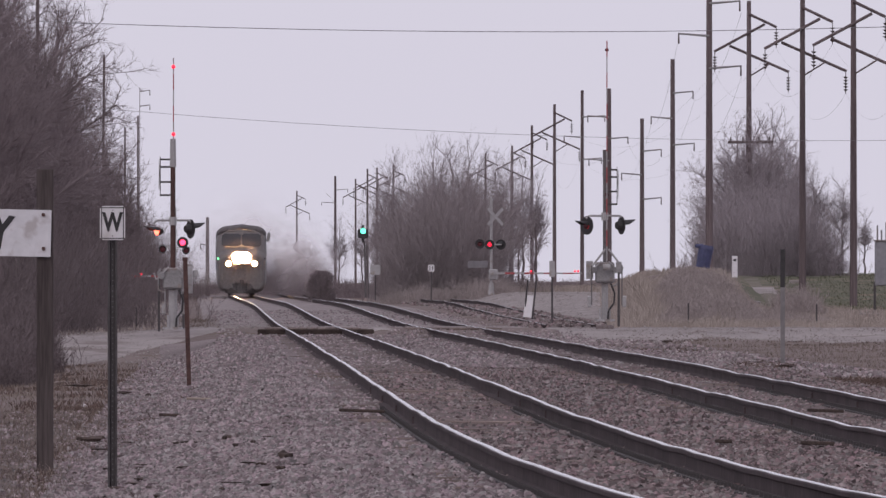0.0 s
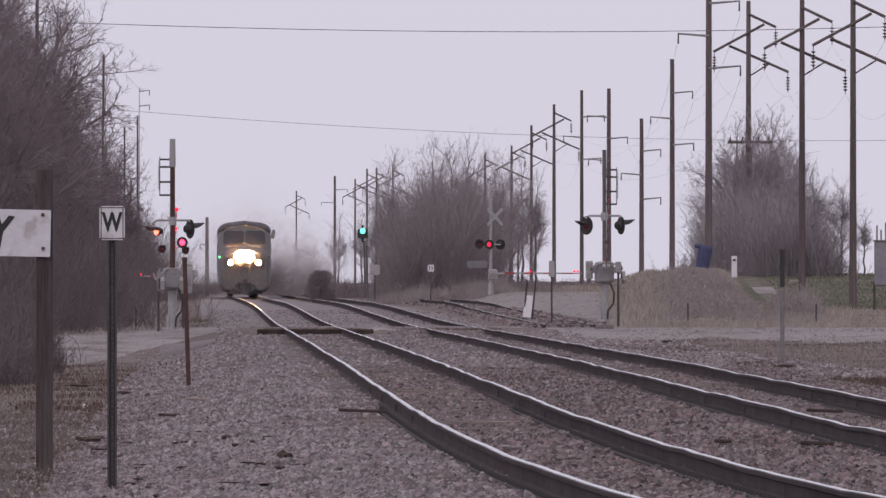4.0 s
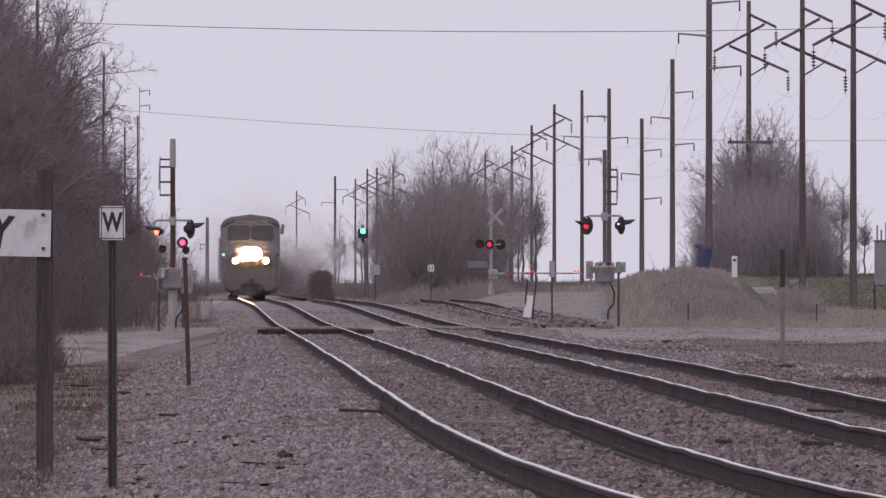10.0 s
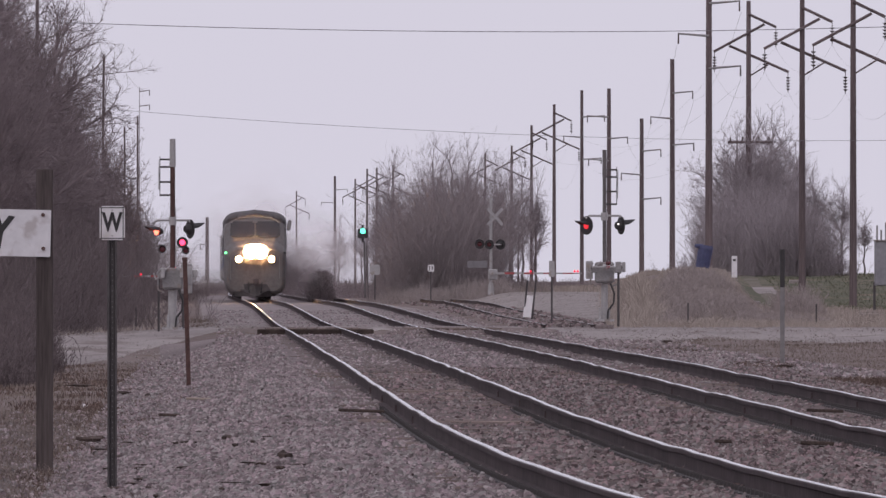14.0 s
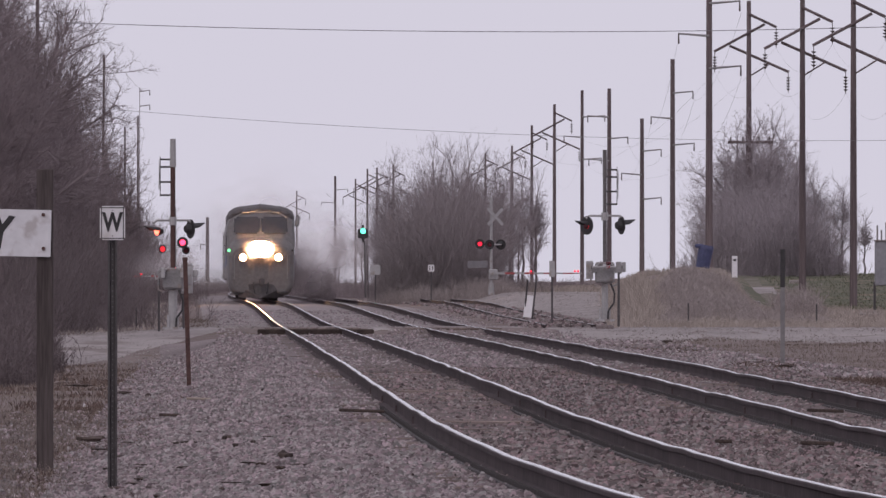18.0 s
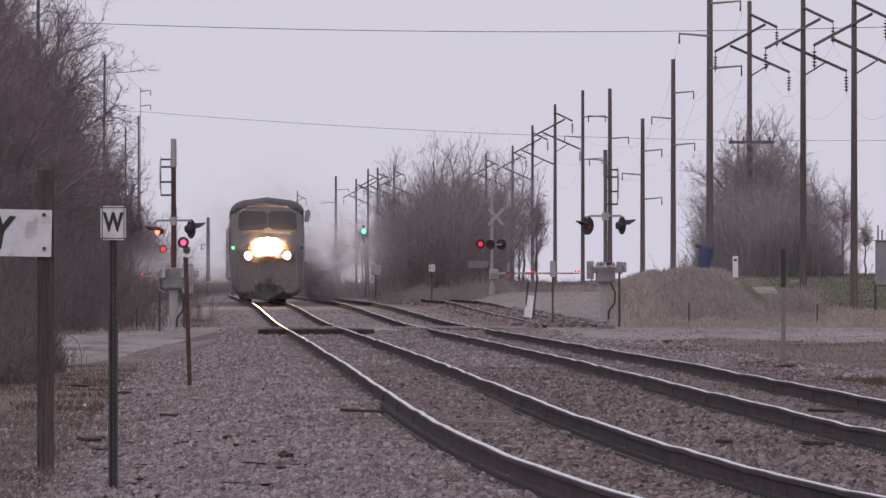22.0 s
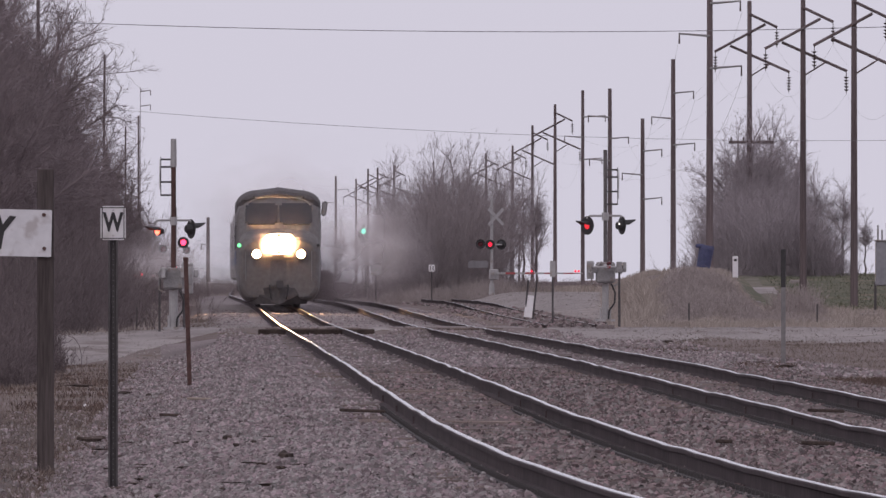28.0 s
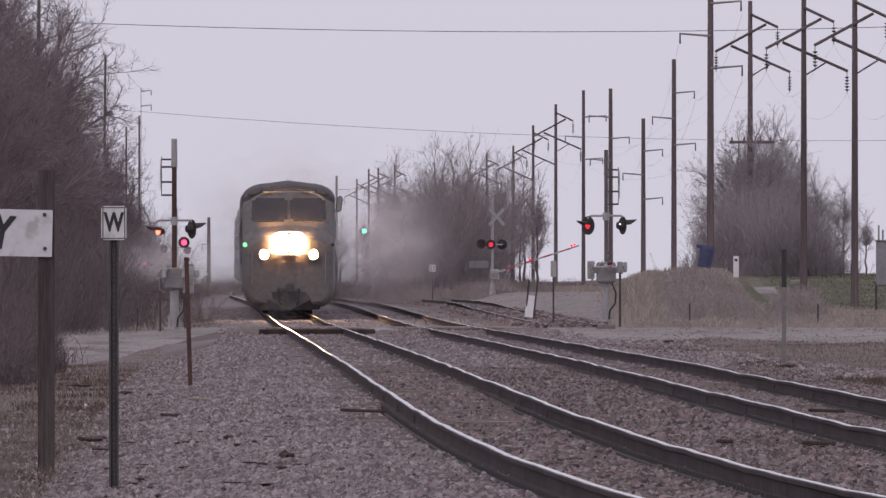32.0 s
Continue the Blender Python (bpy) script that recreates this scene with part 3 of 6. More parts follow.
# the wood along the left side: x, y, height
wood = [(-14.10, 403.2, 12.6, 0), (-13.48, 416.7, 11.8, 3), (-13.32, 438.6, 11.0, 1), (-13.13, 454.5, 8.8, 0), (-13.15, 480.8, 8.4, 1), (-16.04, 480.8, 12.5, 1), (-15.71, 520.8, 11.6, 0),
        (-14.53, 555.6, 7.6, 0), (-17.12, 595.2, 8.0, 4), (-16.26, 641.0, 6.6, 0), (-17.61, 694.4, 6.4, 4), (-17.94, 757.6, 6.4, 2), (-18.26, 806.5, 5.8, 3), (-18.76, 862.1, 5.4, 0),
        (-21.47, 833.3, 7.2, 4), (-18.86, 694.4, 8.4, 0), (-18.48, 625.0, 11.0, 3), (-18.27, 568.2, 13.0, 1), (-17.28, 500.0, 13.0, 0), (-12.25, 390.6, 9.0, 1), (-12.48, 378.8, 10.0, 0),
        (-20.35, 961.5, 5.2, 3), (-20.68, 892.9, 6.8, 2), (-20.59, 781.2, 8.4, 1), (-21.79, 1063.8, 4.4, 2), (-13.09, 543.5, 7.4, 2), (-17.03, 735.3, 9.2, 4), (-16.79, 757.6, 6.8, 2), (-17.03, 714.3, 10.2, 2), (-15.10, 595.2, 8.2, 4), (-15.24, 657.9, 7.2, 2), (-15.89, 714.3, 7.6, 2), (-16.84, 806.5, 6.2, 4), (-13.28, 500.0, 8.8, 2), (-12.31, 431.0, 7.6, 4), (-14.24, 463.0, 12.4, 0), (-14.27, 446.4, 12.6, 3), (-14.78, 500.0, 12.0, 1), (-15.52, 543.5, 10.8, 0), (-16.57, 531.9, 13.4, 3), (-14.27, 510.2, 9.0, 1),
        (-12.95, 450.0, 10.4, 0), (-12.9, 430.0, 11.5, 1), (-14.5, 520.0, 12.2, 3), (-13.8, 470.0, 10.8, 3)]
rnd = random.Random(21)
for i in range(0, len(wood)):
    x, y, h, k = wood[i]
    pr, h0 = protos[k]
    plant(pr, x, y, h, h0, rnd.uniform(0, 360), width=rnd.uniform(0.8, 1.0))


def thicket(name, spots, label, seed, stems, height, material=None, category="brush", fork=3, twig=0.0):
    """Many thin upright stems with side twigs, over the given patches (x, y, half width, half depth)."""
    r = random.Random(seed)
    V, F = [], []
    for cx, cy, hw, hd, hh in spots:
        for _ in range(int(stems * hw * 0.6 + stems * 0.4)):
            x, y = cx + r.gauss(0, 0.5) * hw, cy + r.uniform(-hd, hd)
            z = ground_z(x, y) - 0.05
            e = 1 - min(0.75, ((x - cx) / (hw * 1.25)) ** 2)
            h = height * hh * r.uniform(0.45, 1.0) * e * (0.95 + 0.5 * noise.noise((x * 0.7, y * 0.12, seed)))
            p = Vector((x, y, z))
            d = Vector((r.gauss(0, 0.34), r.gauss(0, 0.34), 1)).normalized()
            m = p + d * h * 0.55
            t = m + (d + Vector((r.gauss(0, 0.2), r.gauss(0, 0.2), 0))).normalized() * h * 0.45
            prism(V, F, p, m, 0.008, 0.006)
            spike(V, F, m, t, 0.007)
            for _ in range(2 * fork):
                s = p + (m - p) * r.uniform(0.3, 1.0) if r.random() < 0.5 else m + (t - m) * r.random()
                nd = (d + Vector((r.gauss(0, 0.55), r.gauss(0, 0.55), r.gauss(0, 0.2)))).normalized()
                spike(V, F, s, s + nd * (twig or h) * r.uniform(0.10, 0.28), 0.006)
    ob = part(name, (V, F), material or M["twig"])
    return tagged(ob, label, category, kind="stuff")


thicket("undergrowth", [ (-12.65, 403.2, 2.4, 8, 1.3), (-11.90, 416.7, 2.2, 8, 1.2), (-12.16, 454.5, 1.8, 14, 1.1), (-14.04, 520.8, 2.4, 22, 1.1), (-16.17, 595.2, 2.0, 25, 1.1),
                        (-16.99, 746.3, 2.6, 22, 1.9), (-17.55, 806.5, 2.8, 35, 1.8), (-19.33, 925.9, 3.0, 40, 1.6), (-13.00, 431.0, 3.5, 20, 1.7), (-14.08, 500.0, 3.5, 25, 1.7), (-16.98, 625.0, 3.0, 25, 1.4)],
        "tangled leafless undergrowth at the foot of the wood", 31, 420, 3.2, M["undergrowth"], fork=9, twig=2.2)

thicket("near_brush", [(-11.49, 357.1, 1.5, 5, 1.0), (-10.62, 352.1, 1.0, 4, 0.8), (-10.45, 328.9, 1.2, 5, 0.7), (-9.92, 333.3, 0.8, 4, 0.55), (-9.63, 297.6, 1.0, 6, 0.6), (-8.80, 284.1, 0.7, 5, 0.35)],
        "dark tangled leafless brush beside the gravel apron", 36, 1000, 2.8, M["bark"], fork=6)

# the clump beyond the crossing, between the two lines of poles
CLUMP = "leafless tree in the dense clump beyond the crossing"
clump = [(-1.48, 757.6, 6.0, 3), (-0.26, 735.3, 8.9, 4), (0.94, 757.6, 7.2, 1), (1.65, 735.3, 8.2, 4), (3.90, 806.5, 8.8, 4), (5.29, 806.5, 7.4, 2), (-2.73, 757.6, 8.6, 2), (3.00, 781.2, 8.2, 2), (4.70, 833.3, 8.4, 2), (-3.13, 833.3, 9.0, 4), (-0.58, 757.6, 9.4, 2), (1.24, 757.6, 9.0, 2),
         (-4.14, 892.9, 7.2, 2), (0.53, 833.3, 9.4, 4), (-0.83, 714.3, 7.4, 4), (1.31, 714.3, 6.0, 3), (-7.67, 1041.7, 6.4, 2), (-6.26, 1087.0, 7.0, 2),
         (-0.45, 806.5, 7.4, 3), (0.17, 714.3, 6.6, 1),
         (2.2, 800.0, 7.6, 4), (3.4, 820.0, 7.6, 4), (4.3, 800.0, 6.4, 4), (5.4, 825.0, 5.8, 4)]
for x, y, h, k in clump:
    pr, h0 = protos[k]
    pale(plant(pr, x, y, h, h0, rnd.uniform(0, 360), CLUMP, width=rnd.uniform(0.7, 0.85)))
thicket("brush_clump", [(-0.54, 714.3, 2.2, 14, 1.2), (0.46, 714.3, 2.2, 14, 1.3), (-1.31, 714.3, 1.6, 12, 1.0), (1.31, 714.3, 1.5, 10, 1.05), (-2.03, 735.3, 1.0, 10, 0.7)],
        "dense leafless brush filling the clump of trees", 32, 1500, 6.0, M["dark_twig"], fork=11, twig=2.2)
thicket("weeds", [(-2.4, 700, 1.0, 6, 0.8), (-1.2, 696, 1.2, 6, 1.0), (0.0, 698, 1.2, 6, 0.9), (1.2, 696, 1.2, 6, 1.1), (2.6, 700, 1.2, 6, 0.9), (4.2, 720, 1.6, 8, 0.7)],
        "grey-tan dead weeds in front of the clump", 38, 900, 1.3, M["tan_twig"], fork=4, twig=0.5)
thicket("low_brush", [(3.74, 806.5, 3.2, 8, 0.5), (5.87, 833.3, 2.4, 8, 0.4), (8.74, 925.9, 3.0, 12, 0.4), (-5.33, 925.9, 3.0, 14, 0.8), (-7.76, 1000.0, 3.4, 14, 0.7), (-12.00, 1136.4, 3.0, 20, 1.9), (-10.6, 1150.0, 2.4, 20, 1.6), (-13.6, 1160.0, 2.6, 20, 1.5), (-20.82, 1470.6, 7.0, 30, 1.0), (-22.45, 1250.0, 4.0, 20, 0.9)],
        "low leafless brush along the far fence line", 33, 420, 2.2)

# far trees behind the train
FAR = "distant leafless tree beside the line"
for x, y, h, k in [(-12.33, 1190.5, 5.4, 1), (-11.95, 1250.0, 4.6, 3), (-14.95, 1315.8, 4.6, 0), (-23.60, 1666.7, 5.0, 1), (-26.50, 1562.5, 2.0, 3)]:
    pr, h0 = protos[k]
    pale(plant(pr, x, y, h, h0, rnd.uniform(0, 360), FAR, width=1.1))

# trees on the bank, right
BANK = "leafless spreading tree on the grassy bank"
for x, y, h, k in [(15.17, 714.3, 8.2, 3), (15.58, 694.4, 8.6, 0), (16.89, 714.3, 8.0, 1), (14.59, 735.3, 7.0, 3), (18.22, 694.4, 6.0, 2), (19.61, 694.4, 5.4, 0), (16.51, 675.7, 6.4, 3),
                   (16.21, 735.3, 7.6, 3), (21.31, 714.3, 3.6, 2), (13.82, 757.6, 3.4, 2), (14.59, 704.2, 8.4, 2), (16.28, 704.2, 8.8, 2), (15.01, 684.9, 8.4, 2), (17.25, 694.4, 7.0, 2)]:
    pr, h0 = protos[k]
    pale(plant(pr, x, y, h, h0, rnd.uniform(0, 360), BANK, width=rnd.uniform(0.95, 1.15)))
thicket("hedge_brush", [(14.5, 676, 2.4, 5, 1.15), (15.9, 672, 2.4, 5, 1.25), (17.2, 672, 1.6, 4, 0.8), (13.4, 690, 1.0, 4, 0.5)], "dense leafless brush under the trees on the bank", 34, 900, 5.0, M["hazed_twig"], fork=9, twig=1.8)
BRUSH = [(x, y, w, 9, h) for x, y, w, h in [(6.9, 428, 0.7, 0.5), (7.5, 434, 0.7, 0.7), (7.4, 452, 0.8, 0.6), (8.1, 440, 0.7, 0.75), (8.2, 462, 0.8, 0.7), (8.8, 446, 0.8, 0.65), (8.9, 470, 0.8, 0.75),
                                         (9.3, 436, 0.7, 0.5), (9.6, 455, 0.7, 0.55), (10.1, 444, 0.8, 0.45), (10.9, 452, 0.9, 0.5), (11.6, 446, 0.8, 0.35), (7.9, 480, 0.9, 0.6), (8.6, 495, 0.9, 0.55)]]
thicket("bank_brush", BRUSH, "low grey-brown leafless brush on the bank", 35, 1000, 1.0, M["tan_twig"], fork=6, twig=0.5)
thicket("bank_brush", [(12.45, 492, 0.7, 5, 1.0), (12.9, 520, 0.9, 10, 0.7)], "upright leafless shrub beside the power pole", 37, 700, 1.7, M["tan_twig"], fork=6, twig=0.7)

# the patterns stand in the wood themselves
for (pr, h0), (x, y, h) in zip(protos, [(-17.91, 543.5, 11.5), (-15.89, 454.5, 12.0), (-20.92, 961.5, 6.6), (-16.45, 568.2, 9.5), (-13.48, 500.0, 6.8)]):
    pr.matrix_basis = Matrix.Translation((x, y, ground_z(x, y) - 0.05)) @ Matrix.Diagonal((h / h0, h / h0, h / h0, 1))

# a small dark cedar bush beside the tracks
rnd = random.Random(5)
cedar = thing("cedar_bush", "small dark rounded cedar bush beside the track", "bush", at=(-6.38, 735.3, ground_z(-6.38, 735.3) - 0.03))
part("trunk", rod(B(), (0, 0, 0), (0, 0, 0.9), 0.05, 0.03), M["bark"], cedar)
V, F = [], []
for _ in range(5200):
    w, ph = rnd.uniform(0, 2 * math.pi), rnd.uniform(0, 1)
    z = 0.08 + 1.55 * ph
    rr = 0.68 * math.sqrt(max(0.02, 1 - ((z - 0.75) / 0.95) ** 2)) * rnd.uniform(0.5, 1.08) * (1 + 0.5 * noise.noise((2.2 * math.cos(w), 2.2 * math.sin(w), z * 1.6)))
    p = Vector((rr * math.cos(w), rr * math.sin(w), z))
    d = Vector((math.cos(w) * 0.6, math.sin(w) * 0.6, 0.9)) + Vector((rnd.gauss(0, 0.4), rnd.gauss(0, 0.4), rnd.gauss(0, 0.4)))
    spike(V, F, p, p + d.normalized() * rnd.uniform(0.1, 0.26), 0.017)
part("crown", (V, F), M["cedar"], cedar)

# ---------------------------------------------------------------- power lines


def foot(x, y):
    return (x, y, ground_z(x, y) - 0.3)


def wishbone_pole(x, y, top, side=1):
    z0 = ground_z(x, y) - 0.3
    h = top - z0
    t = thing("power_pole", "tall dark timber power pole with slanting arms and hanging insulators", "power pole", at=(x, y, z0), group="slant-armed power poles")
    part("pole", rod(B(), (0, 0, 0), (0, 0, h), 0.17, 0.11, 10), M["pole_wood"], t)

    def arm(a, b, r=0.065):
        return part("crossarm", rod(B(), a, b, r, r, 6), M["pole_wood"], t)

    def insulator(at):
        b = rod(B(), at, (at[0], at[1], at[2] - 0.95), 0.02, n=5)
        for q in range(5):
            rod(b, (at[0], at[1], at[2] - 0.2 - 0.14 * q), (at[0], at[1], at[2] - 0.28 - 0.14 * q), 0.12, 0.035, 8)
        return part("insulator", b, M["porcelain"], t)

    arm((0.0, -0.15, h - 0.65), (1.36, -0.15, h - 1.3))
    arm((-1.72, -0.15, h - 2.5), (0.78, -0.15, h - 1.15))
    arm((-0.95, 0.15, h - 2.2), (1.98, 0.15, h - 3.5))
    part("brace", rod(B(), (0.05, 0, h - 3.7), (0.98, 0.1, h - 3.12), 0.035, n=6), M["pole_wood"], t)
    insulator((1.34, -0.15, h - 1.35))
    insulator((-1.68, -0.15, h - 2.55))
    insulator((1.94, 0.15, h - 3.55))
    return t


SLANT = [(17.29, 595.2, 13.68), (16.10, 632.9, 14.16), (15.03, 694.4, 15.03), (8.68, 1101.3, 15.04), (7.85, 1250.0, 15.05),
                  (6.97, 1428.6, 14.96), (4.57, 1524.4, 15.03), (-5.87, 1666.7, 14.98), (-8.01, 1712.3, 15.02), (-9.24, 1724.1, 14.97),
                  (-11.74, 1893.9, 14.96), (-22.33, 2155.2, 15.04)]
for x, y, top in SLANT:
    slanted = wishbone_pole(x, y, top)
    if 690 < y < 700:
        # one pole carries an extra level arm for the road's own line
        zl = 8.08 - (ground_z(x, y) - 0.3)
        part("level_arm", box(B(), (0.07, -0.2, zl), (2.2, 0.1, 0.13), 0.01), M["pole_wood"], slanted)
        for dx in (-0.9, -0.3, 0.5, 1.0):
            part("pin_insulator", rod(B(), (dx, -0.2, zl + 0.05), (dx, -0.2, zl + 0.26), 0.05, 0.04, 6), M["porcelain"], slanted)


def stub_pole(x, y, top, arms, r=0.17, label="tall reddish timber power pole with short side arms", lean=0.0):
    z0 = ground_z(x, y) - 0.3
    h = top - z0
    t = thing("power_pole", label, "power pole", at=(x, y, z0), group="side-armed power poles")
    part("pole", rod(B(), (0, 0, 0), (lean, 0, h), r, r * 0.72, 10), M["pole_wood"], t)
    for z, length in arms:
        zz = z - z0
        b = rod(B(), (0, -0.12, zz - 0.1), (length, -0.12, zz), 0.05, 0.035, 6)
        part("side_arm", b, M["galv"], t)
        b = rod(B(), (length, -0.12, zz + 0.03), (length, -0.12, zz - 0.42), 0.03, 0.045, 6)
        part("insulator", b, M["porcelain"], t)
    return t


stub_pole(10.95, 581.4, 14.23, [(12.78, 1.256), (11.44, -1.256), (10.11, 1.302)], 0.165, "tall dark timber power pole with short side arms")
stub_pole(12.69, 781.2, 13.53, [(11.75, 1.125), (10.34, -1.188), (8.88, 1.188)])
stub_pole(11.73, 833.3, 10.85, [(9.02, 1.133), (7.62, -1.200), (6.18, 1.133)], 0.16)
stub_pole(10.50, 892.9, 13.43, [(11.71, -1.357), (10.36, 1.179), (8.96, -1.286)], 0.17)
stub_pole(9.84, 1000.0, 14.77, [(12.97, 1.600), (11.53, -1.280), (9.97, 1.360)], 0.155)
stub_pole(-13.64, 1785.7, 14.54, [(12.89, 1.571), (11.25, -1.714)], 0.2)
stub_pole(-15.10, 625.0, 11.28, [], 0.07, "slim dark pole standing in the wood", lean=0.1)
stub_pole(-18.77, 833.3, 10.35, [], 0.07, "slim dark pole standing in the wood")
stub_pole(-18.00, 833.3, 11.02, [], 0.075, "slim dark pole standing in the wood")
stub_pole(-24.41, 1136.4, 16.84, [(16.61, 0.818), (15.43, 0.818)], 0.03, "thin far pole with two short arms")
stub_pole(-17.38, 1041.7, 5.96, [(4.00, -0.5)], 0.17, "short weathered timber pole beside the line")
stub_pole(-13.05, 454.5, 11.58, [(11.03, 0.5)], 0.075, "dark utility pole hidden among the trees")


def wire(a, b, sag, r=0.012, label="thin overhead wire strung across the road", n=14):
    pts = []
    for i in range(n + 1):
        k = i / n
        p = Vector(a).lerp(Vector(b), k)
        p.z -= sag * 4 * k * (1 - k)
        pts.append(p)
    V, F = [], []
    for i, p in enumerate(pts):
        V += [(p.x - r, p.y, p.z), (p.x, p.y, p.z - r), (p.x + r, p.y, p.z), (p.x, p.y, p.z + r)]
        if i:
            k = 4 * i
            F += [(k - 4 + j, k - 4 + (j + 1) % 4, k + (j + 1) % 4, k + j) for j in range(4)]
    return tagged(part("overhead_wire", (V, F), M["wire"]), label, "wire")


wire((-12.75, 446.4, 9.46), (25.31, 480.8, 10.35), 0.46, 0.011)
wire((-12.79, 446.4, 6.89), (25.31, 480.8, 6.31), 0.66, 0.006)
# conductors of the side-armed line
for (ax, ay, az), (bx, by, bz) in [((13.88, 781.2, 11.25), (12.28, 581.4, 12.32)), ((11.50, 781.2, 9.88), (9.63, 581.4, 10.97)), ((13.91, 781.2, 8.41), (12.28, 581.4, 9.65)),
                                   ((12.87, 833.3, 8.58), (13.88, 781.2, 11.25)), ((10.50, 833.3, 7.18), (11.50, 781.2, 9.88)), ((11.71, 892.9, 9.89), (12.87, 833.3, 8.58))]:
    wire((ax, ay, az), (bx, by, bz), 0.9, 0.005, "thin sagging conductor between the power poles")
# conductors of the slant-armed line
for (ax, ay, at), (bx, by, bt) in zip(SLANT, SLANT[1:]):
    if abs(by - ay) < 500:
        for dx, dz in ((1.34, 2.3), (-1.68, 3.5), (1.94, 4.5)):
            wire((ax + dx, ay, at - dz), (bx + dx, by, bt - dz), 1.0 + abs(by - ay) * 0.004, 0.004, "thin sagging conductor between the power poles")

# ---------------------------------------------------------------- signs and posts near the camera


def lettering(text, size, parent, at, turn, material, depth=0.004, width=1.0):
    cu = bpy.data.curves.new("letter", "FONT")
    cu.body, cu.size, cu.extrude = text, size, depth
    cu.align_x, cu.align_y = "CENTER", "CENTER"
    cu.offset = size * 0.035
    ob = new("letter_source", cu)
    me = bpy.data.meshes.new_from_object(ob.evaluated_get(bpy.context.evaluated_depsgraph_get()))
    bpy.data.objects.remove(ob)
    me.materials.clear()
    me.materials.append(material)
    o = new("letter", me)
    o.parent = parent
    o.matrix_basis = pose(*at, *turn) @ Matrix.Diagonal((width, 1, 1, 1))
    return o


def plate(w, h, t, r):
    """A rounded plate in the xz plane, facing -y."""
    b = B()
    box(b, (0, 0, 0), (w, t, h))
    es = [e for e in b.edges if abs((e.verts[0].co - e.verts[1].co).y) > t * 0.5]
    bmesh.ops.bevel(b, geom=es, offset=r, segments=4, affect="EDGES")
    return b


# the W post
wpost = thing("whistle_post", "white whistle sign with black letter on perforated dark post", "railway sign", at=(-2.96, 126.5, -0.65))
hp = 2.274
prof = [(-0.043, -0.028), (-0.043, -0.022), (-0.03, -0.022), (-0.02, 0.012), (0.02, 0.012), (0.03, -0.022), (0.043, -0.022), (0.043, -0.028), (0.026, -0.028), (0.016, 0.006), (-0.016, 0.006), (-0.026, -0.028)]
n = len(prof)
part("post", ([(px, py, -0.2) for px, py in prof] + [(px, py, hp + 0.25) for px, py in prof], [(i, (i + 1) % n, n + (i + 1) % n, n + i) for i in range(n)] + [tuple(range(n, 2 * n))]), M["dark_steel"], wpost)
hole_mesh = None
for k in range(46):
    o = part("post_hole", rod(B(), (0, 0.0065, 0), (0, 0.0, 0), 0.0055, n=6), M["dull_sheet"], wpost) if k == 0 else new("post_hole", hole_mesh)
    hole_mesh = o.data
    o.parent = wpost
    o.location = (0, 0.0, 0.12 + 0.047 * k)
sz = hp + 0.147
pl = part("sign_plate", plate(0.226, 0.305, 0.006, 0.018), M["white"], wpost, "white sheet-metal sign face")
pl.location = (0, -0.035, sz)
fr = B()
W2, H2 = 0.195, 0.274
for c, s in (((0, 0, H2 / 2), (W2, 0.004, 0.008)), ((0, 0, -H2 / 2), (W2, 0.004, 0.008)), ((-W2 / 2, 0, 0), (0.008, 0.004, H2)), ((W2 / 2, 0, 0), (0.008, 0.004, H2))):
    box(fr, c, s)
o = part("sign_border", fr, M["black"], wpost)
o.location = (0, -0.0405, sz)
lettering("W", 0.232, wpost, (0, -0.042, sz), (90, 0, 0), M["black"], 0.002, 0.70)
for dz in (-0.115, 0.115):
    o = part("bolt", rod(B(), (0, -0.045, 0), (0, -0.03, 0), 0.006, n=6), M["galv"], wpost)
    o.location = (0, 0, sz + dz)

# the board sign with its timber post
ysign = thing("property_sign", "white board sign with black lettering on a grey timber post", "sign", at=(-3.96, 140.5, -0.68))
part("post", box(B(), (0, 0, 1.472), (0.165, 0.12, 3.146), 0.008), M["post_wood"], ysign)
bd = part("board", plate(1.2, 0.466, 0.03, 0.006), M["board"], ysign, "white painted board, a little crooked")
bd.matrix_basis = pose(-0.6 + 0.062, -0.08, 2.416, 0, 1.2, 0)
lettering("Y", 0.46, bd, (0.10, -0.016, -0.01), (90, 9, 0), M["black"], 0.003, 0.68)
for dx, dz in ((0.52, 0.185), (0.53, -0.15)):
    o = part("bolt", rod(B(), (0, -0.03, 0), (0, 0, 0), 0.02, n=8), M["rust"], bd)
    o.location = (dx, 0, dz)

# bare steel post on the ballast shoulder
p3 = thing("steel_post", "rusty bare steel post leaning slightly in the ballast", "post", at=(-4.00, 222.5, -0.46))
b = B()
box(b, (0, 0, 1.0), (0.07, 0.012, 2.18), 0.003)
box(b, (0, 0.03, 1.0), (0.012, 0.05, 2.18), 0.003)
o = part("post_bar", b, M["rust"], p3)
o.matrix_basis = pose(0, 0, 0, 0, -1.8, 0)
o = part("post_cap", box(B(), (-0.065, 0, 2.06), (0.085, 0.05, 0.05), 0.006), M["rust"], p3)

# marker stake on the right, black top, grey foot
st = thing("marker_stake", "slim marker stake, black above and grey below", "post", at=(6.49, 270.0, -0.39))
part("foot_bar", box(B(), (0, 0, 0.72), (0.085, 0.05, 1.64), 0.006), M["stake"], st)
part("head_bar", box(B(), (0, 0, 1.885), (0.09, 0.055, 0.73), 0.006), M["black"], st)

# ---------------------------------------------------------------- crossing signals
LAMP_COVERS = []
GATES = []


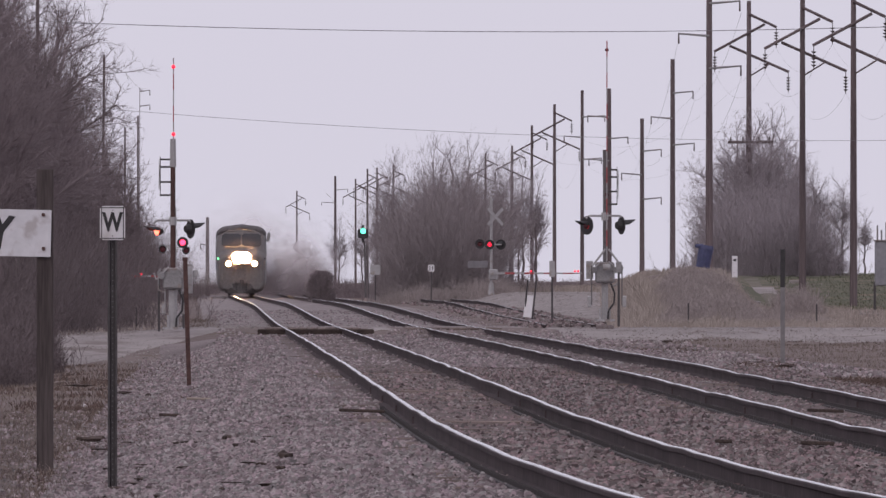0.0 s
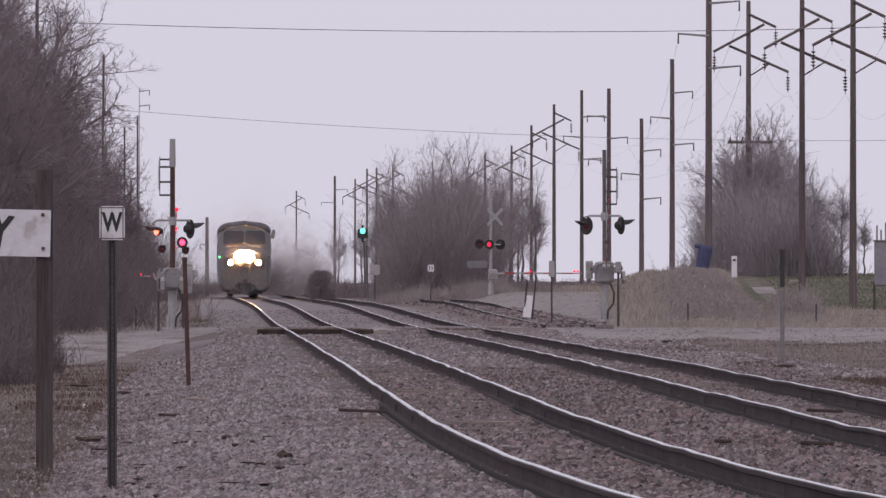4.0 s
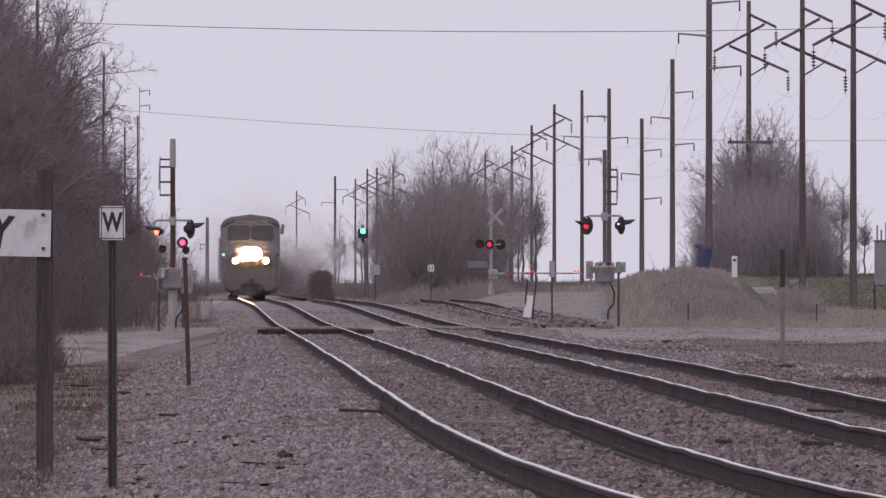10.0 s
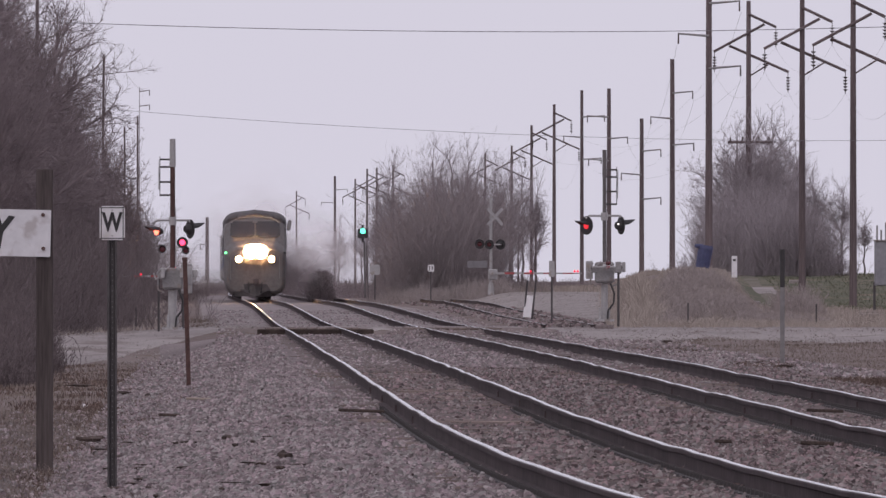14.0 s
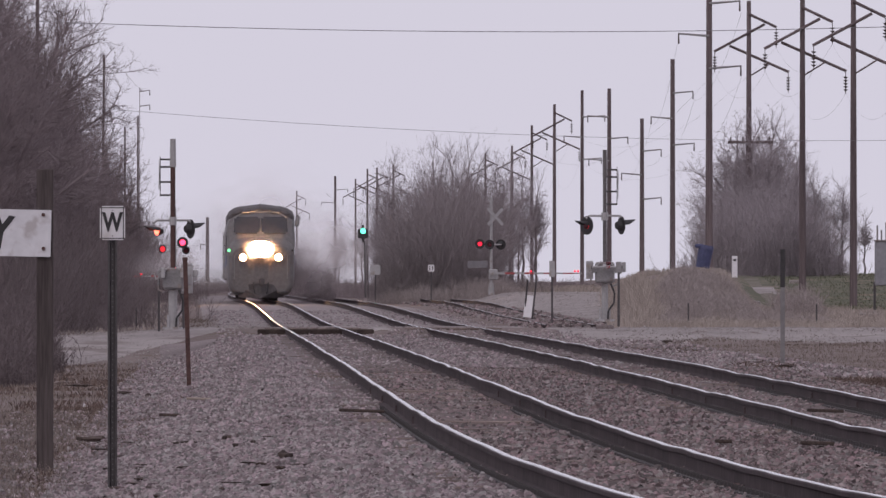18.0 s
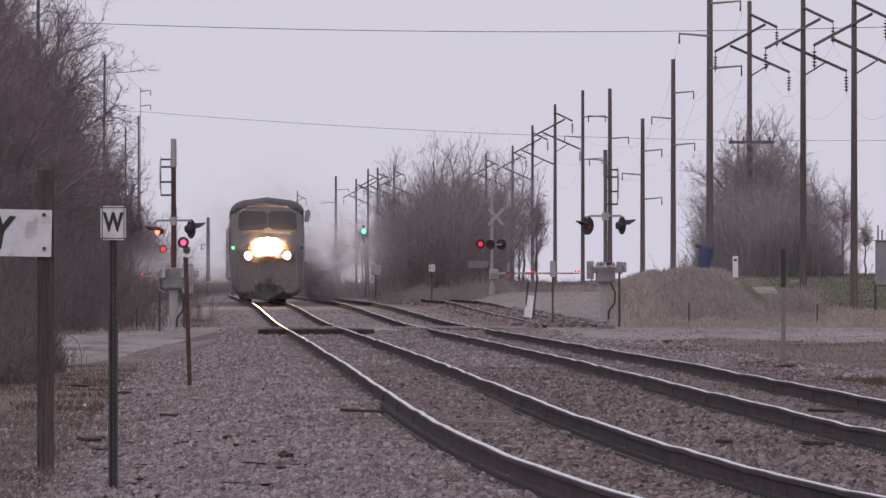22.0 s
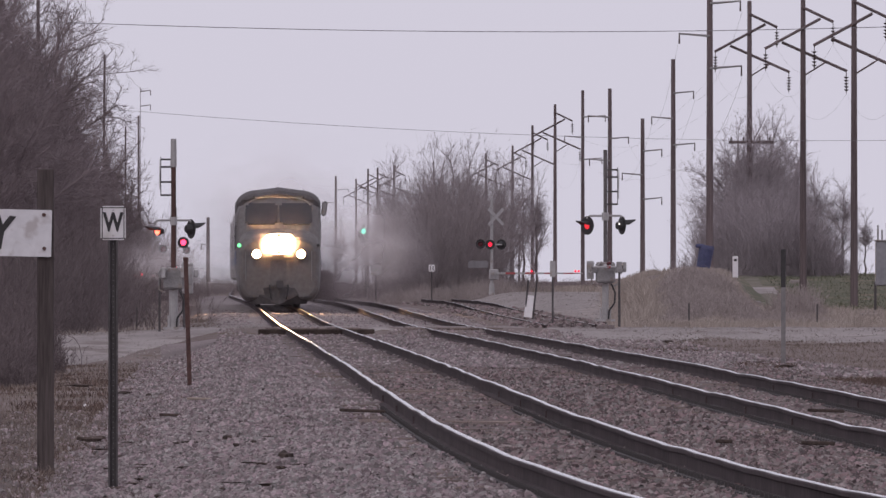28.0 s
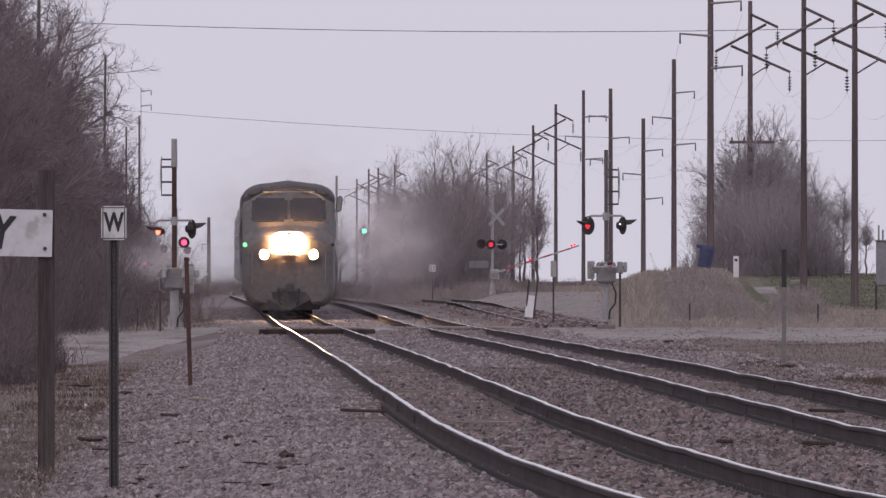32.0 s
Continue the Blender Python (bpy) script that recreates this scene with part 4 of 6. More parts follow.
def lamp_unit(name, parent, at, facing, lit, d=0.5, hood=0.3, blink=None, lens=0.13, back=True):
    """A flasher: background disc, housing, lens and hood, facing along -y turned by facing degrees."""
    u = B()
    rod(u, (0, 0.02, 0), (0, 0.16, 0), lens * 1.15, lens * 0.75, 12)
    h = part(name, u, M["black"], parent)
    h.matrix_basis = pose(*at, 0, 0, facing)
    if back:
        part("background_disc", rod(B(), (0, -0.004, 0), (0, 0.01, 0), d / 2, d / 2, 20), M["black"], h)
    g = B()
    n = 9
    V, F = [], []
    for i in range(n):
        w = math.pi * (0.02 + 0.96 * i / (n - 1))
        for r in (lens * 1.12, lens * 1.18):
            V.append((r * math.cos(w), -0.004, r * math.sin(w)))
            V.append((r * math.cos(w), -hood * (0.35 + 0.65 * math.sin(w)), r * math.sin(w) + 0.02))
    for i in range(n - 1):
        a, c = 4 * i, 4 * (i + 1)
        F += [(a, a + 1, c + 1, c), (a + 2, c + 2, c + 3, a + 3), (a + 1, a + 3, c + 3, c + 1)]
    g.free()
    part("hood", (V, F), M["black"], h)
    part("lens", dome(B(), (0, -0.012, 0), (lens, 0.025, lens), 14, 8), lit, h)
    if blink:
        # dark dome added to hide the glowing lens while the lamp is off
        s = part("lens_shutter", dome(B(), (0, 0, 0), (lens * 1.03, 0.03, lens * 1.03), 14, 8), M["lens_off"], h)
        LAMP_COVERS.append((s, blink))
    return h


def crossbuck(parent, at, facing, size=1.2):
    for sgn in (-1, 1):
        o = part("crossbuck_blade", plate(size, 0.15, 0.012, 0.01), M["silver"], parent)
        o.matrix_basis = pose(*at, 0, 0, facing) @ pose(0, -0.007 * sgn, 0, 0, 45 * sgn, 0)


def gate_arm(parent, at, facing, length, weights=True, lights=(), spread=0.22):
    """A striped arm on a turning pivot: local x runs along the arm."""
    pv = part("gate_pivot", rod(B(), (0, -0.1, 0), (0, 0.1, 0), 0.09, n=10), M["silver"], parent)
    pv.matrix_basis = pose(*at, 0, 0, facing)
    n = max(6, int(length / 0.42))
    step = length / n
    for i in range(n):
        part("arm_stripe", box(B(), (0.15 + (i + 0.5) * step, 0, 0), (step * 0.998, 0.03, 0.10 - 0.04 * i / n), 0.004), M["red_stripe"] if i % 2 else M["silver"], pv)
    if weights:
        for sy in (-spread, spread):
            part("counter_arm", box(B(), (-0.5, sy, 0), (1.1, 0.03, 0.08), 0.005), M["silver"] if spread < 0.3 else M["mast_grey"], pv)
            part("counterweight", box(B(), (-0.95, sy * 1.15, 0), (0.30, 0.11, 0.28), 0.02), M["silver"], pv)
            if spread > 0.3:
                part("fork_brace", rod(B(), (0.0, sy, 0.0), (0.5, sy * 0.1, 0.0), 0.028, 0.028, 8), M["silver"], pv)
    for d, mt in lights:
        part("arm_light", dome(B(), (d, 0, 0.10), (0.055, 0.055, 0.055), 10, 6), mt, pv)
    return pv


def near_mast(name, x, y, z, top, side, label):
    """A crossing signal with its gate; side -1 for the one on the left of the tracks."""
    t = thing(name, label, "crossing signal", at=(x, y, z), group="crossing signals")
    h = top - z
    part("foundation", box(B(), (0, 0, -0.2), (0.5, 0.6, 0.2), 0.03), M["bed"], t, "concrete foundation block")
    b = rod(B(), (0, 0, 0.0), (0, 0, 1.05), 0.115 if side < 0 else 0.09, 0.115 if side < 0 else 0.09, 12)
    rod(b, (0, 0, 0.0), (0, 0, 0.06), 0.27, 0.27, 12)
    for i in range(4):
        w = math.pi / 4 + i * math.pi / 2
        box(b, (0.19 * math.cos(w), 0.19 * math.sin(w), 0.2), (0.05, 0.05, 0.36), 0.01)
    part("pedestal", b, M["silver"], t)
    part("mast", rod(B(), (0, 0, 1.0), (0, 0, h), 0.068 if side < 0 else 0.055, 0.065 if side < 0 else 0.052, 12), M["rust"] if side < 0 else M["mast_grey"], t)
    part("mast_cap", rod(B(), (0, 0, h - 0.75), (0, 0, h), 0.085 if side < 0 else 0.06, 0.075 if side < 0 else 0.056, 12), M["silver"] if side < 0 else M["mast_grey"], t)
    # mechanism box
    m = part("gate_mechanism", box(B(), (0.0, 0, 1.35), (0.54, 0.42, 0.58), 0.05), M["galv"], t)
    part("mechanism_door", box(B(), (0, -0.225, 1.35), (0.5, 0.03, 0.5), 0.02), M["galv"], m)
    part("junction_box", box(B(), (0.42 * -side, 0.02, 1.42), (0.2, 0.3, 0.5), 0.02), M["silver"], t)
    for sx in (-0.32, 0.32):
        part("conduit", tube(B(), [(sx, -0.1, 1.62), (sx * 1.22, -0.1, 1.5), (sx * 1.2, -0.1, 1.05), (sx * 0.7, -0.1, 0.98)], 0.022), M["galv"], t)
    part("cable", tube(B(), [(0.16, -0.2, 1.05), (0.27, -0.2, 0.78), (0.25, -0.2, 0.5), (0.10, -0.2, 0.3), (0.08, -0.2, 0.05)], 0.025), M["black"], t)
    # pale pipe braces round the mechanism
    for q in (-1, 1):
        part("pipe_brace", tube(B(), [(0.5 * q, -0.28, 1.5), (0.44 * q, -0.28, 1.32), (0.2 * q, -0.28, 1.56), (0.1 * q, -0.28, 1.66)], 0.02), M["silver"], t)
        part("hub_cap", rod(B(), (0.3 * q, -0.24, 1.42), (0.3 * q, -0.3, 1.42), 0.09, 0.08, 10), M["galv"], t)
    # cross-arm and flashers
    za = h - (2.2 if side < 0 else 1.85)
    b = tube(B(), [(-0.52, 0, za - 0.05), (-0.42, 0, za + 0.03), (0.42, 0, za + 0.03), (0.52, 0, za - 0.05)], 0.03, 8)
    rod(b, (0, 0, za - 0.1), (0, 0, za + 0.12), 0.1, n=10)
    part("crossarm", b, M["silver"], t)
    # crossbuck, edge on to the tracks
    sx = 0.27 * side
    b = B()
    for q in (0.55, 0.75, 1.15, 1.5):
        box(b, (sx * 0.6, 0, h - q), (abs(sx) * 1.3, 0.04, 0.05))
    box(b, (sx * 1.25, 0, h - 1.0), (0.02, 0.05, 1.05))
    part("bracket", b, M["dark_steel"], t)
    crossbuck(t, (sx * 1.35, 0, h - 0.95), 90, 1.0)
    return t, za


nl, za = near_mast("crossing_signal", -7.19, 375.9, -0.03, 5.04, -1, "rusty crossing signal mast with lit red lamps and gate")
lamp_unit("flasher", nl, (-0.42, 0, za - 0.26), -52, M["amber_on"], 0.42, 0.42, None, 0.10, back=False)
lamp_unit("flasher", nl, (0.47, 0, za - 0.2), 118, M["lens_off"], 0.52, 0.42)
lamp_unit("flasher", nl, (0.26, -0.08, za - 0.56), 4, M["pink_on"], 0.30, 0.16, None, 0.078)
GATES.append((gate_arm(nl, (0, 0.45, 1.5), 90, 5.6, True, [(2.0, M["red_on"]), (3.7, M["red_on"]), (5.5, M["red_on"])]), "near"))

nr, za = near_mast("crossing_signal", 4.47, 390.6, 0.14, 4.88, 1, "grey crossing signal mast with hooded red lamps and gate")
lamp_unit("flasher", nr, (-0.50, 0, za - 0.24), -48, M["red_dim"], 0.52, 0.42, "near", 0.10)
lamp_unit("flasher", nr, (0.46, 0, za - 0.24), 115, M["lens_off"], 0.5, 0.42)
pk = part("side_light", rod(B(), (0, 0.012, 0), (0, 0.06, 0), 0.03, 0.03, 10), M["black"], nr, "tiny white side light of the flasher")
pk.location = (0.38, -0.16, za - 0.2)
part("lens", dome(B(), (0, 0, 0), (0.024, 0.012, 0.024), 10, 6), M["peep"], pk)
# added cover that blots out the side light between flashes
LAMP_COVERS.append((part("lens_shutter", dome(B(), (0, 0, 0), (0.026, 0.016, 0.026), 10, 6), M["black"], pk), "near"))
GATES.append((gate_arm(nr, (0.05, -0.45, 1.5), -90, 6.1, True, [(2.0, M["lens_off"]), (6.0, M["lens_off"])], 0.42), "near"))

# posts beside the masts
pb = thing("relay_post", "dark thin post with a small grey box on top", "post", at=(4.78, 384.6, 0.11))
part("post_bar", rod(B(), (0, 0, -0.1), (0, 0, 1.5), 0.035, 0.03), M["dark_steel"], pb)
part("post_box", box(B(), (0, 0, 1.52), (0.16, 0.14, 0.3), 0.015), M["galv"], pb)
pc = thing("relay_post", "dark thin post with a small bracket beside the signal", "post", at=(-7.62, 378.8, -0.05))
part("post_bar", rod(B(), (0, 0, -0.1), (0, 0, 1.5), 0.03, 0.03), M["dark_steel"], pc)
part("bracket", box(B(), (0.04, 0, 1.5), (0.18, 0.08, 0.12), 0.01), M["galv"], pc)
pd = thing("signal_cabinet", "grey steel cabinet on a dark post behind the signal", "cabinet", at=(-6.97, 384.6, -0.06))
part("post_bar", rod(B(), (-0.1, 0, -0.1), (-0.1, 0, 1.0), 0.035, 0.035), M["dark_steel"], pd)
part("cabinet_body", box(B(), (0.0, 0, 1.38), (0.30, 0.3, 0.82), 0.02), M["galv"], pd)
part("bell", box(B(), (0.23, 0, 1.52), (0.14, 0.2, 0.22), 0.03), M["silver"], pd)

# the far crossing's signals
fx = thing("crossing_signal", "white crossing signal mast with crossbuck and striped gate", "crossing signal", at=(2.30, 675.7, 0.60), group="crossing signals")
part("mast", rod(B(), (0, 0, 0), (0, 0, 4.649), 0.075, 0.07, 10), M["silver"], fx)
part("pedestal", rod(B(), (0, 0, 0), (0, 0, 0.55), 0.16, 0.12, 10), M["silver"], fx)
crossbuck(fx, (0.2, -0.12, 3.730), 25, 1.1)
part("crossarm", rod(B(), (-0.5, -0.05, 2.405), (0.5, -0.05, 2.405), 0.035), M["silver"], fx)
lamp_unit("flasher", fx, (-0.54, -0.12, 2.432), 0, M["red_on"], 0.46, 0.2, "far_left", 0.11)
lamp_unit("flasher", fx, (-0.08, -0.16, 2.405), 0, M["red_on"], 0.46, 0.2, "far_right", 0.105)
lamp_unit("flasher", fx, (0.46, 0.10, 2.405), 160, M["lens_off"], 0.5, 0.2)
part("mechanism", box(B(), (0.1, 0, 0.973), (0.45, 0.4, 0.5), 0.04), M["silver"], fx)
sg = part("sign_plate", box(B(), (-0.65, 0, 1.459), (0.95, 0.02, 0.33), 0.004), M["dull_sheet"], fx, "plain grey sign plate")
GATES.append((gate_arm(fx, (0.05, -0.3, 1.027), 0, 4.15, False, [(1.85, M["red_on"]), (3.95, M["red_on"]), (4.1, M["red_on"])]), "far_right"))

fl = thing("crossing_signal", "crossing signal mast with red lamps and lowered striped gate", "crossing signal", at=(-13.19, 694.4, 0.58), group="crossing signals")
part("mast", rod(B(), (0, 0, 0), (0, 0, 4.3), 0.075, 0.07, 10), M["silver"], fl)
part("pedestal", rod(B(), (0, 0, 0), (0, 0, 0.55), 0.16, 0.12, 10), M["silver"], fl)
part("crossarm", rod(B(), (-0.6, 0, 2.333), (0.6, 0, 2.333), 0.035), M["silver"], fl)
lamp_unit("flasher", fl, (-0.60, -0.1, 2.250), 10, M["red_dim"], 0.4, 0.2, "far_left", 0.14)
lamp_unit("flasher", fl, (0.55, -0.1, 2.194), 20, M["lens_off"], 0.4, 0.2)
GATES.append((gate_arm(fl, (-0.05, -0.3, 0.917), 180, 2.9, False, [(1.6, M["red_on"]), (2.65, M["red_dim"])]), "far_left"))

# ---------------------------------------------------------------- block signal and small signs
sig = thing("block_signal", "railway colour-light signal showing green on a grey mast", "railway signal", at=(-3.81, 675.7, 0.47))
part("mast", rod(B(), (0.1, 0.1, 0), (0.06, 0.06, 2.703), 0.05, 0.045, 8), M["mast_grey"], sig)
hd = part("signal_head", plate(0.49, 0.82, 0.05, 0.2), M["black"], sig, "black oval signal target")
hd.location = (-0.02, -0.05, 3.054)
part("lens", dome(B(), (0.0, -0.04, 0.12), (0.125, 0.03, 0.125), 16, 8), M["green_on"], hd)
part("lens_lower", dome(B(), (0.0, -0.03, -0.2), (0.1, 0.02, 0.1), 12, 6), M["black"], hd)
part("ladder", rod(B(), (0.25, 0.2, 0), (0.15, 0.12, 2.568), 0.025, 0.025, 6), M["mast_grey"], sig)


def plate_post(name, x, y, z, ph, w, h, label, material, dark=True, off=0.0):
    t = thing(name, label, "sign", at=(x, y, z))
    part("post", rod(B(), (0, 0, -0.1), (0, 0, ph), 0.03, 0.03, 6), M["dark_steel"] if dark else M["galv"], t)
    o = part("sign_plate", plate(w, h, 0.015, min(w, h) * 0.08), material, t)
    o.location = (off, -0.04, ph)
    return t, o


plate_post("track_sign", -3.08, 641.0, 0.51, 1.256, 0.47, 0.45, "pale square sign back on a dark post", M["silver"])
t, o = plate_post("mile_sign", -0.55, 649.4, 0.50, 1.351, 0.29, 0.32, "small white marker plate on a thin post", M["white"])
for dx in (-0.06, 0.06):
    part("mark_bar", box(B(), (dx, -0.012, 0), (0.035, 0.006, 0.2)), M["black"], o)
plate_post("marker_sign", 3.11, 403.2, 0.15, 1.452, 0.16, 0.46, "slim pale marker plate on a dark post", M["silver"])

ln = thing("leaning_board", "white board leaning on two dark posts beside the siding", "board", at=(2.48, 416.7, 0.18))
o = part("board", box(B(), (0, 0, 0.33), (0.24, 0.03, 0.66), 0.005), M["white"], ln)
o.matrix_basis = pose(0, 0, 0, -8, 6, 0)
for dx in (-0.1, 0.15):
    o = part("post_bar", rod(B(), (dx, 0.05, -0.05), (dx + 0.12, 0.05, 1.1), 0.025, n=6), M["dark_steel"], ln)

wm = thing("white_marker", "white timber marker post on the bank", "post", at=(10.53, 510.2, 1.39))
part("marker_bar", box(B(), (0, 0, 0.38), (0.2, 0.12, 0.78), 0.015), M["white"], wm)
part("mark_bar", box(B(), (0, -0.063, 0.62), (0.1, 0.006, 0.08)), M["black"], wm)

bl = thing("blue_barrel", "blue plastic bin tilted on a pale stand under the pole", "bin", at=(9.77, 531.9, 1.46))
b = rod(B(), (0, 0, 0.3), (0.12, 0, 1.0), 0.26, 0.28, 14)
rod(b, (0.12, 0, 1.0), (0.14, 0, 1.14), 0.3, 0.27, 14)
part("bin_body", b, M["blue"], bl)
part("lid", box(B(), (-0.12, 0, 1.12), (0.34, 0.4, 0.14), 0.04), M["blue"], bl)
part("stand", box(B(), (0.02, 0, 0.13), (0.22, 0.22, 0.32), 0.02), M["white"], bl)

cb = thing("utility_cabinet", "grey utility cabinet at the edge of the lawn", "cabinet", at=(14.94, 480.8, 0.35))
part("cabinet_body", box(B(), (0, 0, 1.5), (0.5, 0.5, 1.5), 0.03), M["cabinet"], cb)
for dx, hh in ((-0.16, 0.5), (-0.02, 0.35), (0.14, 0.6)):
    part("vent_pipe", rod(B(), (dx, 0, 2.3), (dx, 0, 2.3 + hh), 0.03, 0.03, 8), M["galv"], cb)
part("cabinet_roof", box(B(), (0, 0, 2.28), (0.56, 0.58, 0.06), 0.01), M["galv"], cb)
for dx in (-0.25, 0.25):
    part("leg", box(B(), (dx, 0, 0.4), (0.08, 0.08, 0.95)), M["dark_steel"], cb)

def pale_slab(x, y, w, d, h, turn, label):
    b = box(B(), (0, 0, 0), (w, d, h), min(w, d, h) * 0.25)
    for v in b.verts:
        v.co *= 1 + 0.12 * noise.noise(v.co * 3 + Vector((x, y, 0)))
    o = part("stone_slab", b, M["gravel"])
    o.matrix_basis = pose(x, y, ground_z(x, y) + h * 0.35, 0, 0, turn)
    tagged(o, label, "stone", group="pale stones in the turf")


pale_slab(15.25, 505, 0.62, 0.9, 0.16, 8, "flat pale stone slab lying in the grass")
pale_slab(15.75, 520, 0.5, 0.8, 0.18, -5, "flat pale stone slab lying in the grass")
pale_slab(13.3, 600, 0.32, 0.3, 0.2, 20, "rounded pale rock in the turf of the bank")
pale_slab(16.2, 650, 0.55, 0.35, 0.2, 12, "rounded pale rock in the turf of the bank")

for x, s in ((1218, 60), (1445, 60), (241, 60)):
    y = 25000.0 / s
    xx = (x - 784) / s
    t = thing("fence_stake", "thin dark steel fence stake in dry grass", "post", at=(xx, y, ground_z(xx, y)), group="fence stakes")
    part("stake_bar", box(B(), (0, 0, 0.35), (0.045, 0.04, 0.8), 0.005), M["dark_steel"], t)

# ---------------------------------------------------------------- the locomotive
loco = thing("locomotive", "silver-grey passenger diesel locomotive with dark roof and headlights lit", "locomotive")


def hull(sections):
    """A skin through rounded sections (y, half width, floor, top, shoulder radius)."""
    V, F = [], []
    n = 0
    for y, hw, z0, z1, r in sections:
        pts = [(hw * 0.9, z0), (hw, z0 + 0.12)]
        for i in range(7):
            w = math.pi / 2 * i / 6
            pts.append((hw - r * (1 - math.cos(w)), z1 - 0.10 - r * 0.62 * (1 - math.sin(w))))
        pts.append((0.0, z1))
        ring = pts + [(-a, b) for a, b in reversed(pts[:-1])]
        n = len(ring)
        V += [(a, y, b) for a, b in ring]
    m = len(sections)
    for j in range(m - 1):
        for i in range(n):
            k = (i + 1) % n
            F.append((j * n + i, (j + 1) * n + i, (j + 1) * n + k, j * n + k))
    F.append(tuple(range(n)))
    F.append(tuple(reversed(range((m - 1) * n, m * n))))
    return V, F




def shell(sections):
    """A skin through sections (y, half width, floor, top) with deep rounded shoulders and tucked-in lower edges."""
    V, F = [], []
    n = 0
    for y, hw, z0, z1 in sections:
        k = (z1 - z0) / 4.2
        pts = []
        for i in range(6):
            w = math.pi / 2 * i / 5
            pts.append((hw - 0.42 * (1 - math.sin(w)), z0 + 0.95 * k * (1 - math.cos(w))))
        for i in range(9):
            w = math.pi / 2 * i / 8
            pts.append((hw - 0.74 * (1 - math.cos(w)), z1 - 0.06 - 0.92 * k * (1 - math.sin(w))))
        pts.append((0.0, z1))
        ring = pts + [(-a, b) for a, b in reversed(pts[:-1])]
        n = len(ring)
        V += [(a, y, b) for a, b in ring]
    m = len(sections)
    for j in range(m - 1):
        for i in range(n):
            k = (i + 1) % n
            F.append((j * n + i, (j + 1) * n + i, (j + 1) * n + k, j * n + k))
    F.append(tuple(range(n)))
    F.append(tuple(reversed(range((m - 1) * n, m * n))))
    return V, F


body = part("body", shell([(0.0, 1.36, 0.42, 2.62), (0.05, 1.44, 0.34, 2.72), (0.18, 1.51, 0.28, 2.84), (0.45, 1.56, 0.25, 3.02), (0.85, 1.58, 0.25, 3.62), (1.25, 1.59, 0.25, 4.22),
                           (1.5, 1.60, 0.3, 4.34), (1.7, 1.60, 0.88, 4.38), (20.6, 1.60, 0.88, 4.38), (20.9, 1.54, 0.9, 4.3)]), M["loco_grey"], loco)
part("roof_cap", hull([(1.22, 1.36, 3.98, 4.33, 0.7), (1.4, 1.50, 3.86, 4.45, 0.78), (1.75, 1.58, 3.66, 4.54, 0.85), (2.4, 1.605, 3.55, 4.58, 0.85), (20.5, 1.605, 3.55, 4.58, 0.85)]), M["loco_dark"], loco, "dark sooty roof")
# pale seal round the windscreen
V, F = [], []
for i in range(25):
    w = math.pi * i / 24
    for r in (1.0, 1.035):
        V.append((1.30 * r * math.copysign(abs(math.cos(w)) ** 0.55, math.cos(w)), 1.05 + 0.02 * math.sin(w), 3.25 + 0.92 * r * abs(math.sin(w)) ** 0.6))
    if i:
        F.append((2 * i - 2, 2 * i, 2 * i + 1, 2 * i - 1))
part("windscreen_seal", (V, F), M["galv"], loco, "pale metal strip over the windscreen")
